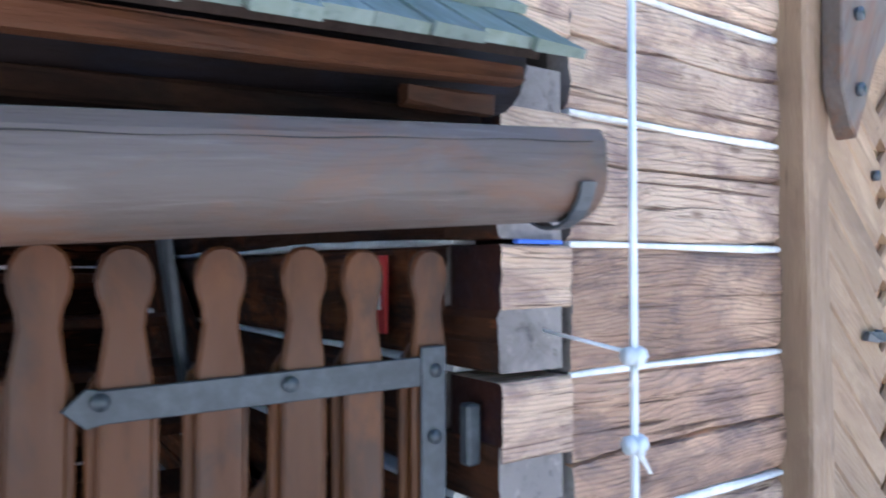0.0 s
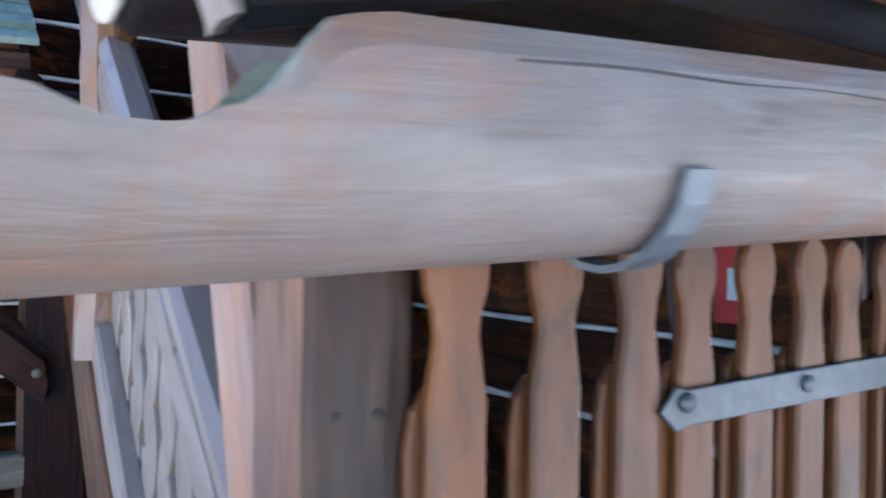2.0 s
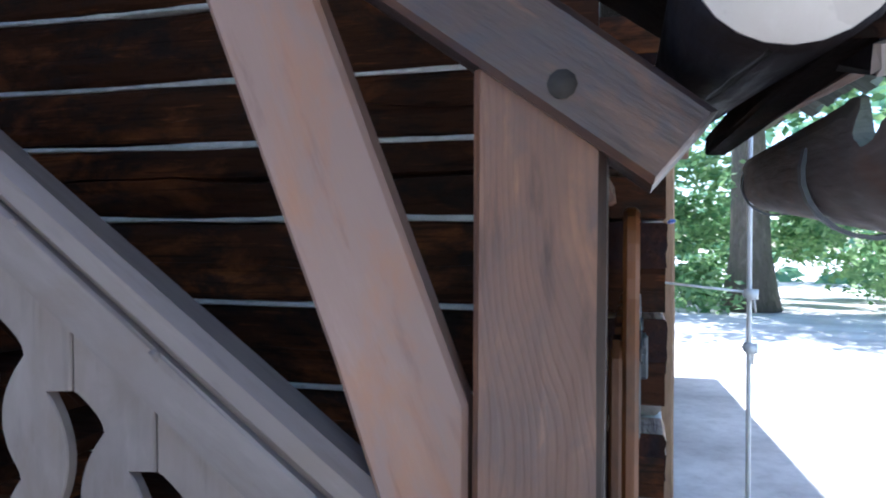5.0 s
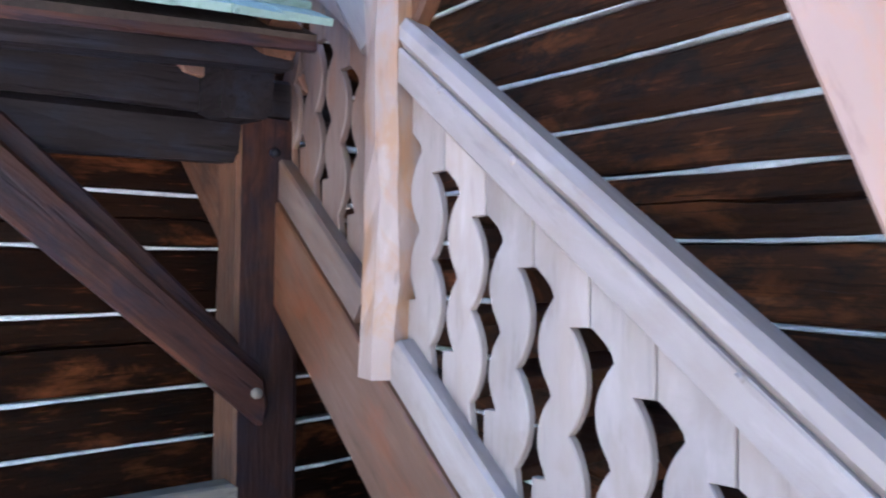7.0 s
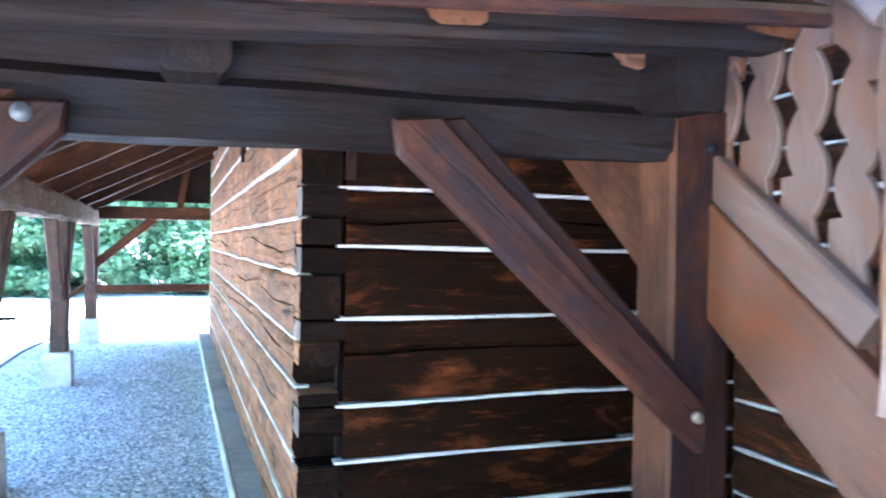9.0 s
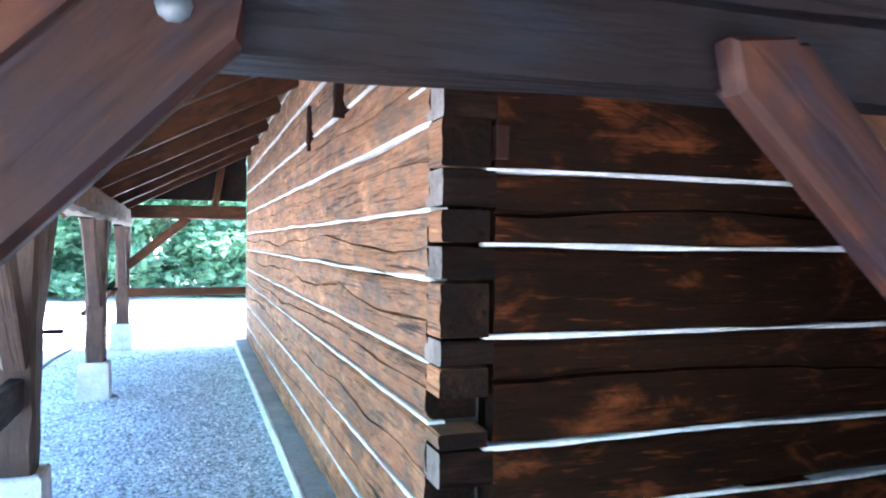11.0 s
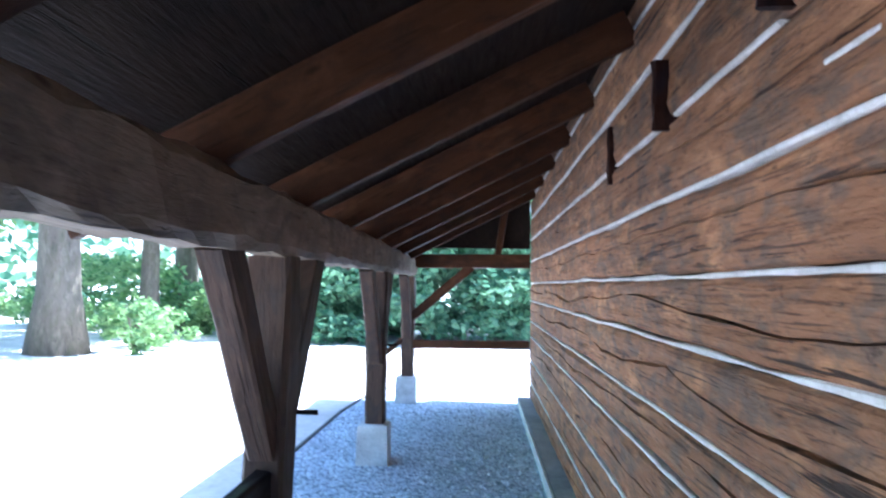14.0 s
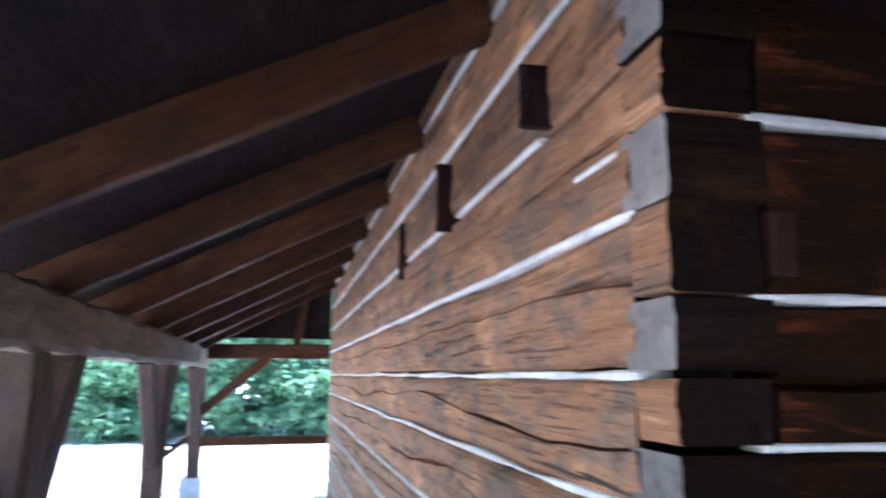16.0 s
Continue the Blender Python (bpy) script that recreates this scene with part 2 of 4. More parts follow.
M_CONC = speckled("grey cement footing", (0.3, 0.3, 0.3), (0.4, 0.4, 0.4), (0.48, 0.48, 0.48), 25, 0.9, 0.4, 0.006)
M_WHITE = speckled("white plastic", (0.62, 0.66, 0.7), (0.7, 0.74, 0.78), (0.78, 0.8, 0.82), 20, 0.4, 0.05, 0.002)
M_CORE = speckled("dark wall core", (0.02, 0.016, 0.013), (0.03, 0.024, 0.02), (0.045, 0.035, 0.03), 6)
M_PATH = speckled("pale sandy ground", (0.5, 0.47, 0.43), (0.6, 0.57, 0.53), (0.68, 0.65, 0.6), 9, 0.95, 0.5, 0.01)
M_YARD = speckled("dark unseen yard", (0.06, 0.05, 0.04), (0.11, 0.09, 0.07), (0.17, 0.14, 0.11), 14, 0.95, 0.5, 0.01)
M_EDGE = speckled("dark edging strip", (0.06, 0.06, 0.06), (0.1, 0.1, 0.1), (0.14, 0.14, 0.14), 30)
M_REDP = speckled("red painted tin", (0.4, 0.02, 0.02), (0.5, 0.03, 0.03), (0.58, 0.05, 0.04), 12, 0.4, 0.05, 0.002)
M_BLUE = speckled("blue plastic", (0.05, 0.12, 0.5), (0.06, 0.15, 0.6), (0.08, 0.2, 0.7), 12, 0.4, 0.05, 0.002)
M_BARK = wood("tree bark", (0.05, 0.045, 0.035), (0.15, 0.13, 0.105), (0.26, 0.23, 0.19), (0.08, 0.09, 0.05), 0.95, 0.3, 0.5, 2.5)


def gravel_mat():
    m, t, b = nodes_of("grey gravel", 0.85)
    co = t.nodes.new("ShaderNodeTexCoord")
    v = node(t, "ShaderNodeTexVoronoi", Scale=38.0, Randomness=1.0)
    t.links.new(co.outputs["Object"], v.inputs["Vector"])
    sep = t.nodes.new("ShaderNodeSeparateColor")
    t.links.new(v.outputs["Color"], sep.inputs[0])
    # the blue of skylight in shade is mixed into these greys
    col = ramp(t, sep.outputs[0], [(0.0, (0.19, 0.235, 0.28)), (0.5, (0.5, 0.57, 0.64)), (1.0, (0.77, 0.83, 0.88))])
    g = noise_of(t, co.outputs["Object"], 1.5, 4)
    col = mixc(t, 1.0, col, ramp(t, g, [(0.3, (0.8,) * 3), (0.7, (1.12,) * 3)]), "MULTIPLY")
    t.links.new(col, b.inputs["Base Color"])
    inv = t.nodes.new("ShaderNodeMath")
    inv.operation, inv.inputs[0].default_value = "SUBTRACT", 1.0
    t.links.new(v.outputs["Distance"], inv.inputs[1])
    bump_to(t, b, inv.outputs[0], 1.0, 0.012)
    return m


def stone_mat():
    m, t, b = nodes_of("loose stones", 0.8)
    geo = t.nodes.new("ShaderNodeNewGeometry")
    # stones carry the same skylight blue in their greys
    col = ramp(t, geo.outputs["Random Per Island"], [(0.0, (0.17, 0.2, 0.24)), (0.55, (0.52, 0.58, 0.64)), (1.0, (0.8, 0.85, 0.88))])
    t.links.new(col, b.inputs["Base Color"])
    return m


def leaf_mat(name, a, c):
    m, t, b = nodes_of(name, 0.55)
    geo = t.nodes.new("ShaderNodeNewGeometry")
    col = ramp(t, geo.outputs["Random Per Island"], [(0.0, a), (1.0, c)])
    t.links.new(col, b.inputs["Base Color"])
    tr = t.nodes.new("ShaderNodeBsdfTranslucent")
    t.links.new(col, tr.inputs[0])
    mx = t.nodes.new("ShaderNodeMixShader")
    mx.inputs[0].default_value = 0.45
    t.links.new(b.outputs[0], mx.inputs[1])
    t.links.new(tr.outputs[0], mx.inputs[2])
    t.links.new(mx.outputs[0], t.nodes["Material Output"].inputs[0])
    return m


M_GRAVEL, M_STONES = gravel_mat(), stone_mat()
M_LEAF = leaf_mat("broad leaves", (0.1, 0.22, 0.09), (0.36, 0.52, 0.22))
M_LEAF2 = leaf_mat("hedge leaves", (0.07, 0.18, 0.11), (0.28, 0.48, 0.28))

# ---- building helpers ----
WORLD = {}


def thing(name, loc, label, category, group="", kind=""):
    ob = new(name)
    ob.empty_display_size = 0.1
    ob.matrix_basis = Matrix.Translation(loc)
    WORLD[ob] = ob.matrix_basis.copy()
    return tagged(ob, label, category, group, kind)


def put(ob, parent, m):
    """Hang ob under parent so that it stands at the world pose m."""
    ob.parent = parent
    ob.matrix_basis = (WORLD[parent].inverted() @ m) if parent else m
    WORLD[ob] = m.copy()
    return ob


def mesh_of(name, verts, faces, mat, smooth=False):
    me = bpy.data.meshes.new(name)
    me.from_pydata([tuple(v) for v in verts], [], faces)
    me.materials.append(mat)
    if smooth:
        me.polygons.foreach_set("use_smooth", [True] * len(me.polygons))
    me.update()
    return me


def part(name, me, parent, m=None, label=""):
    ob = new(name, me)
    put(ob, parent, m or Matrix())
    return tagged(ob, label)


def along(a, b, up=(0, 0, 1)):
    """Pose whose x axis runs from a towards b and whose z axis leans to up."""
    a, b = Vector(a), Vector(b)
    x = (b - a).normalized()
    y = Vector(up).cross(x).normalized()
    z = x.cross(y)
    m = Matrix((x, y, z)).transposed().to_4x4()
    m.translation = a
    return m


def rings(name, stations, mat, smooth=False, caps=True):
    """A skin over equal rings of points."""
    n = len(stations[0])
    verts = [p for ring in stations for p in ring]
    faces = []
    for i in range(len(stations) - 1):
        for j in range(n):
            k = (j + 1) % n
            faces.append((i * n + j, i * n + k, (i + 1) * n + k, (i + 1) * n + j))
    if caps:
        faces.append(tuple(range(n - 1, -1, -1)))
        faces.append(tuple((len(stations) - 1) * n + j for j in range(n)))
    return mesh_of(name, verts, faces, mat, smooth)


def bar_mesh(name, length, w, h, mat, ch=0.012, wob=0.004, seg=None, seed=0, w2=None, h2=None):
    """A chamfered, slightly uneven timber: x 0..length, centred in y and z."""
    rnd = random.Random(seed or int(length * 977 + w * 313 + h * 71))
    seg = seg or max(2, int(length / 0.35))
    w2, h2 = w2 or w, h2 or h
    st = []
    for i in range(seg + 1):
        f = i / seg
        hw, hh = (w + (w2 - w) * f) / 2, (h + (h2 - h) * f) / 2
        c = min(ch, hw * 0.6, hh * 0.6)
        prof = [(-hw + c, -hh), (hw - c, -hh), (hw, -hh + c), (hw, hh - c), (hw - c, hh), (-hw + c, hh), (-hw, hh - c), (-hw, -hh + c)]
        st.append([(length * f, y + rnd.uniform(-wob, wob), z + rnd.uniform(-wob, wob)) for y, z in prof])
    return rings(name, st, mat)


def bar(name, a, b, w, h, mat, parent, label="", up=(0, 0, 1), **kw):
    L = (Vector(b) - Vector(a)).length
    return part(name, bar_mesh(name, L, w, h, mat, **kw), parent, along(a, b, up), label)


def tube_mesh(name, length, r, mat, n=10, r2=None):
    r2 = r if r2 is None else r2
    return rings(name, [[(x, q * math.cos(2 * math.pi * j / n), q * math.sin(2 * math.pi * j / n)) for j in range(n)] for x, q in ((0, r), (length, r2))], mat, True)


def rod(name, a, b, r, mat, parent, label="", n=10, r2=None):
    ob = part(name, tube_mesh(name, (Vector(b) - Vector(a)).length, r, mat, n, r2), parent, along(a, b, (0.02, 0.03, 1) if abs((Vector(b) - Vector(a)).normalized().z) < 0.95 else (0, 1, 0.01)), label)
    return ob


def plate_mesh(name, outline, thick, mat, ch=0.004):
    """A board cut to an outline in x and z, thick in y, with chamfered edges."""
    n = len(outline)
    cx, cz = sum(p[0] for p in outline) / n, sum(p[1] for p in outline) / n
    def ring(y, inset):
        out = []
        for i in range(n):
            (x0, z0), (x1, z1), (x2, z2) = outline[i - 1], outline[i], outline[(i + 1) % n]
            nx, nz = (z2 - z0), -(x2 - x0)
            l = math.hypot(nx, nz) or 1
            out.append((x1 - inset * nx / l, y, z1 - inset * nz / l))
        return out
    return rings(name, [ring(-thick / 2, ch), ring(-thick / 2 + ch, 0), ring(thick / 2 - ch, 0), ring(thick / 2, ch)], mat)


def box_mesh(name, lo, hi, mat, ch=0.006):
    c = [(a + b) / 2 for a, b in zip(lo, hi)]
    s = [b - a for a, b in zip(lo, hi)]
    bm = bmesh.new()
    bmesh.ops.create_cube(bm, size=1)
    bmesh.ops.scale(bm, vec=s, verts=bm.verts)
    if ch:
        bmesh.ops.bevel(bm, geom=bm.edges[:], offset=ch, segments=1, affect="EDGES")
    bmesh.ops.translate(bm, vec=c, verts=bm.verts)
    me = bpy.data.meshes.new(name)
    bm.to_mesh(me)
    bm.free()
    me.materials.append(mat)
    return me


def log_mesh(name, L, h, mat, seed, crack=False, depth=0.19, rough=1.0, edge=0.022, cap=None):
    """A hewn wall log: x 0..L, outer face near y=0 towards -y, z 0..h."""
    rnd = random.Random(seed)
    n = max(3, int(L / 0.16))
    off = rnd.uniform(0, 90)
    zc = rnd.uniform(0.4, 0.6)
    st = []
    for i in range(n + 1):
        x = L * i / n
        w = lambda k, s, a: a * rough * noise.noise(Vector((x * s + off, k * 3.7 + seed, 0.5)))
        zt = h - edge * 0.5 + w(1, 1.1, 0.02) + w(2, 5, 0.008)
        zb = edge * 0.5 + w(3, 1.1, 0.02) + w(4, 5, 0.008)
        hh = zt - zb
        zk = zb + hh * zc + w(5, 0.9, 0.07) + w(6, 6, 0.012)
        open_ = 0.004 + max(0, w(7, 1.3, 0.016)) if crack else 0.0005
        deep = 0.03 if crack else 0.0
        ring = [(x, depth, zb), (x, edge, zb), (x, edge * 0.27 + w(8, 3, 0.008), zb + edge * 0.73)]
        ring += [(x, w(9 + q, 2.5, 0.014), zb + hh * f) for q, f in enumerate((0.2, 0.33))]
        ring += [(x, w(14, 2.5, 0.01), zk - open_), (x, deep, zk), (x, w(15, 2.5, 0.01), zk + open_)]
        ring += [(x, w(16 + q, 2.5, 0.014), zb + hh * f) for q, f in enumerate((0.7, 0.85))]
        ring += [(x, edge * 0.27 + w(20, 3, 0.008), zt - edge * 0.73), (x, edge, zt), (x, depth, zt)]
        st.append(ring)
    me = rings(name, st, mat)
    me.materials.append(cap or M_END)
    for f in me.polygons[-2:]:
        f.material_index = 1
    return me


def chink_mesh(name, L, mat, seed, h=0.018, back=0.07):
    rnd = random.Random(seed)
    n = max(3, int(L / 0.09))
    off = rnd.uniform(0, 50)
    st = []
    for i in range(n + 1):
        x = L * i / n
        a = h / 2 + 0.007 * noise.noise(Vector((x * 2 + off, seed, 0))) + 0.004 * noise.noise(Vector((x * 11 + off, seed, 3)))
        a *= 0.8 if i in (0, n) else 1
        z = 0.012 * noise.noise(Vector((x * 1.2 + off, seed, 7)))
        f = 0.004 + 0.006 * noise.noise(Vector((x * 6 + off, seed, 9)))
        st.append([(x, back, z - a), (x, f + 0.006, z - a), (x, f, z - a * 0.5), (x, f, z + a * 0.5), (x, f + 0.006, z + a), (x, back, z + a)])
    return rings(name, st, mat)


def plate_dir(name, outline, thick, mat, parent, m, deg, ch=0.006, label=""):
    """A board cut to an outline in x and z whose grain runs at deg degrees above the x axis."""
    a = radians(deg)
    c, s = math.cos(a), math.sin(a)
    me = plate_mesh(name, [(c * x + s * z, -s * x + c * z) for x, z in outline], thick, mat, ch)
    return part(name, me, parent, m @ pose(0, 0, 0, 0, -deg, 0), label)

# ---- plan (metres) ----
X0, Y1, X2, Y3 = 0.672, 2.244, -3.17, -0.115      # outer faces: entrance wall, stair wall, side wall, gallery wall
XB = -1.955                                       # side beam
XE = -12.4                                       # far end of the gallery


def log_wall(name, m, x0, x1, levels, mat, label, crack=(), tongue=None, skip=(), gaps=(), seed=0, chink_x=None, other={}):
    """A wall of stacked logs. m: wall frame (x along, -y outward). tongue: (end x, other wall's joint levels, 'top' or 'low', material)."""
    core = part(name, box_mesh(name, (min(x0, x1), 0.075, levels[0]), (x1, 0.3, levels[-1]), M_CORE, 0), None, m)
    tagged(core, label, "wall", kind="structure")
    for i, (a, b) in enumerate(zip(levels, levels[1:])):
        lg = part("log", log_mesh("log", x1 - x0, b - a, other.get(i, mat), seed + i, i in crack, cap=M_SHADEW if tongue and M_SHADEW in tongue[3:] else None), core, m @ Matrix.Translation((x0, 0, a)))
        if tongue:
            xe, joints, side, emat = tongue[:4]
            inside = [z for z in joints if a + 0.06 < z < b - 0.06]
            zm = inside[-1] if inside else (a + b) / 2
            lo, hi = (zm, b) if side == "top" else (a, zm)
            xa, xb = (x1, xe) if xe > x1 else (xe, x0)
            part("log_end", log_mesh("log_end", xb - xa - 0.002, hi - lo, emat, seed + 50 + i, False, 0.18, 0.5, 0.008, tongue[4] if len(tongue) > 4 else None), core, m @ Matrix.Translation((xa + 0.001, -0.002, lo)))
        if i:
            cx = chink_x or (x0, x1)
            spans = [s for z, s in gaps if abs(z - a) < 0.02] or [[cx]]
            for xa, xb in spans[0]:
                part("chinking", chink_mesh("chinking", xb - xa, M_CHINK, seed + i * 7 + int(xa * 10)), core, m @ Matrix.Translation((xa, -0.002, a)))
    return core


Z3 = [0.1, 0.33, 0.63, 0.96, 1.182, 1.475, 1.727, 2.036, 2.348, 2.655, 2.94, 3.18]
Z2 = [0.1, 0.38, 0.642, 0.896, 1.282, 1.6, 1.865, 2.196, 2.5, 2.8, 3.1]
Z1 = [0.1, 0.3, 0.54, 0.8, 1.078, 1.359, 1.65, 1.912, 2.134, 2.405, 2.628, 2.9, 3.2]
Z0 = [0.1, 0.4, 0.7, 1.0, 1.345, 1.64, 1.94, 2.256, 2.55, 2.85, 3.2]
F_SOUTH = Matrix.Translation((0, Y3, 0))
F_STAIR = Matrix.Translation((0, Y1, 0))
F_SIDE = Matrix.Translation((X2, 0, 0)) @ pose(0, 0, 0, 0, 0, 90)
F_FRONT = Matrix.Translation((X0, 0, 0)) @ pose(0, 0, 0, 0, 0, 90)
log_wall("wall_gallery", F_SOUTH, XE, -3.31, Z3, M_LOG, "wall of brown hewn logs with white lime chinking", range(12), (-3.167, Z2, "top", M_LOG, M_SHADEW),
         gaps=[(2.348, [(XE, -6.08), (-5.98, -5.08), (-4.79, -3.82)])], seed=100, chink_x=(XE, -3.3))
log_wall("wall_side", F_SIDE, 0.085, Y1, Z2, M_LOGS, "dark stained log wall, deepened for shade under the side roof", (3, 5), (-0.113, Z3, "top", M_SHADEW), seed=200, chink_x=(0.05, Y1))
log_wall("wall_stair", F_STAIR, X2, 0.47, Z1, M_LOGD, "dark stained log wall behind the stairs", (2, 6), (0.67, (), "low", M_LOGD), seed=300, chink_x=(X2, 0.5))
log_wall("wall_front", F_FRONT, 2.45, 3.295, Z0, M_LOGW, "pale weathered log wall beside the entrance", (3, 5, 6), (2.246, (), "top", M_LOGW, M_BRACE), seed=400, other={3: M_LOGWD, 4: M_LOGWD})
log_wall("wall_front_far", F_FRONT, 4.62, 9.6, Z0, M_LOGW, "pale weathered log wall beyond the entrance", (3, 5), seed=450)
sc = part("chinking", chink_mesh("chinking", 0.22, M_CHINK, 991), bpy.data.objects["wall_gallery"], F_SOUTH @ Matrix.Translation((-3.585, -0.003, 2.178)))
# wooden pegs and wedges on the gallery wall; the last stands in for a dark notch
for x, z, w, h in ((-4.87, 2.3, 0.12, 0.28), (-6.03, 2.25, 0.06, 0.32), (-3.76, 2.36, 0.14, 0.17)):
    pg = part("wall_peg", bar_mesh("wall_peg", h, w, 0.03, M_BRACE, 0.008, 0.006, 4, int(-x * 100)), None, F_SOUTH @ Matrix.Translation((x, 0.0, z)) @ pose(0, 0, 0, 0, -90, 0))
    tagged(pg, "brown wooden wedge driven between the wall logs", "peg", "wall pegs")

plug = part("plug", bar_mesh("plug", 0.115, 0.075, 0.05, M_BRACE, 0.006, 0.003, 2, 12), bpy.data.objects["wall_side"], F_SIDE @ Matrix.Translation((0.1, 0.015, 1.9)) @ pose(0, 0, 0, 0, -90, 0), "reddish block filling a notch")

# closing walls, floor of the house; unseen main roof added to block sun
shell = part("wall_back", box_mesh("wall_back", (XE, 9.6, 0), (X0, 9.85, 3.2), M_LOGW, 0), None)
tagged(shell, "plain back wall of the log house", "wall", kind="structure")
shell = part("wall_end", box_mesh("wall_end", (XE - 0.02, Y3 + 0.02, 0), (XE + 0.24, 9.6, 3.2), M_LOG, 0), None)
tagged(shell, "end wall of the log house", "wall", kind="structure")
foot = part("footing", box_mesh("footing", (XE - 0.15, -0.262, -0.05), (-3.02, 0.0, 0.095), M_CONC, 0.012), None)
tagged(foot, "low grey cement footing along the gallery wall", "footing", kind="structure")
lip = part("footing_lip", box_mesh("footing_lip", (XE - 0.15, -0.285, -0.05), (-3.02, -0.264, 0.1), M_CHINK, 0.005), None)
tagged(lip, "thin white mortar lip along the footing", "trim", kind="structure")
foot2 = part("footing_side", box_mesh("footing_side", (X2 + 0.005, -0.1, -0.05), (X2 + 0.12, Y1, 0.095), M_CONC, 0.012), None)
tagged(foot2, "low grey cement footing under the side wall", "footing", kind="structure")


def slab(name, corners, thick, mat, label, parent=None, cat="roof", ceiling=False):
    lo = [Vector(c) for c in corners]
    nrm = (lo[1] - lo[0]).cross(lo[2] - lo[0]).normalized()
    if nrm.z < 0:
        nrm = -nrm
    n = len(lo)
    verts = lo + [p + nrm * thick for p in lo]
    faces = [tuple(range(n)), tuple(range(2 * n - 1, n - 1, -1))] + [(i, (i + 1) % n, n + (i + 1) % n, n + i) for i in range(n)]
    ob = part(name, mesh_of(name, verts, faces, mat), parent, None)
    if not parent:
        tagged(ob, label, cat, kind="structure")
    return ob


RIDGE = 5.0
slab("roof_main_south", [(XE - 0.6, -0.2, 3.02), (-3.0, -0.2, 3.02), (-3.0, RIDGE, 5.9), (XE - 0.6, RIDGE, 5.9)], 0.1, M_BOARD, "unseen boarded main roof shading the log house")
slab("roof_main_front", [(-3.02, 1.85, 3.05), (1.2, 1.85, 3.05), (1.2, RIDGE, 5.9), (-3.02, RIDGE, 5.9)], 0.1, M_BOARD, "unseen boarded main roof shading the entrance end")
slab("roof_main_north", [(XE - 0.6, RIDGE, 5.9), (1.2, RIDGE, 5.9), (1.2, 10.4, 3.0), (XE - 0.6, 10.4, 3.0)], 0.1, M_BOARD, "unseen boarded back slope of the main roof")
slab("ceiling_house", [(XE, 0.2, 3.1), (X2, 0.2, 3.1), (X2, 9.6, 3.1), (XE, 9.6, 3.1)], 0.06, M_BOARD, "dark boarded ceiling of the log house", cat="ceiling")
slab("ceiling_front", [(X2, 2.5, 3.19), (0.4, 2.5, 3.19), (0.4, 9.6, 3.19), (X2, 9.6, 3.19)], 0.06, M_BOARD, "dark boarded ceiling behind the entrance", cat="ceiling")
slab("gable_front", [(X0 - 0.1, 1.9, 3.2), (X0 - 0.1, 9.8, 3.2), (X0 - 0.1, RIDGE, 5.9)], 0.1, M_LOGW, "plank gable above the entrance wall", cat="wall")

# ---- gallery along the far wall ----
yp = lambda x: -1.685 + 0.0145 * x           # line of the gallery posts, not quite parallel to the wall
for x, corner in ((-5.19, False), (-8.9, False), (-12.48, True), (XB, True)):
    y = yp(x)
    blk = thing("stone_block", (x, y - 0.01, 0), "pale grey cut granite block under a gallery post", "stone block", "post footings")
    h = 0.375
    part("block", rings("block", [[(sx * (0.155 - 0.012 * f - (0.015 if f in (0, 1) else 0)), sy * (0.15 - 0.012 * f - (0.015 if f in (0, 1) else 0)), z) for sx, sy in ((-1, -1), (1, -1), (1, 1), (-1, 1))]
         for f, z in ((0, -0.03), (0.02, -0.01), (0.95, h - 0.014), (1, h))], M_STONE), blk, Matrix.Translation((x, y - 0.01, 0)))
    post = thing("gallery_post", (x, y, h), "dark brown timber gallery post with angled braces on a stone block", "post", "gallery posts")
    bar("post", (x, y, h), (x, y, 1.8), 0.175, 0.19, M_GPOST, post, up=(1, 0, 0), seed=int(-x * 10), ch=0.02, w2=0.2, h2=0.22, wob=0.007, seg=9)
    for s in ((-1, 1) if not corner else ((1,) if x < -6 else (-1,))):
        bar("brace", (x + s * 0.07, y, 0.98), (x + s * 0.72, y, 1.84), 0.12, 0.16, M_GPOST, post, up=(0, 0, 1), seed=int(70 - x * 3 + s), wob=0.006)
    rod("peg", (x - 0.09, y + 0.05, 1.1), (x - 0.09, y + 0.19, 1.1), 0.012, M_BEAM, post)
plate = thing("wall_plate", (-7.3, yp(-7.3), 1.8), "long grey-brown hewn plate carried by the gallery posts", "beam")
bar("plate", (-12.75, yp(-12.75), 1.945), (-1.75, yp(-1.75), 1.925), 0.22, 0.26, M_PLATE, plate, ch=0.035, wob=0.014, seg=70, seed=8)
zr = lambda y: 2.265 + 0.51 * (y + 1.65)       # underside of the gallery roof boards
for k in range(9):
    x = -4.3 - 1.22 * (k - 2)
    rf = thing("rafter", (x, yp(x), 2.06), "brown sawn plank rafter of the gallery roof", "rafter", "gallery rafters")
    bar("rafter_beam", (x, -2.2, zr(-2.2) - 0.09), (x, -0.13, zr(-0.13) - 0.09), 0.075, 0.18, M_RED, rf, seed=30 + k, ch=0.006)
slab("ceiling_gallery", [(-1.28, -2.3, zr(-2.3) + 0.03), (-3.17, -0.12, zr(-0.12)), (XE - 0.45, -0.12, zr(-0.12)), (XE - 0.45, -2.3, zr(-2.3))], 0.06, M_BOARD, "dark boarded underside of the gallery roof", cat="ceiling")
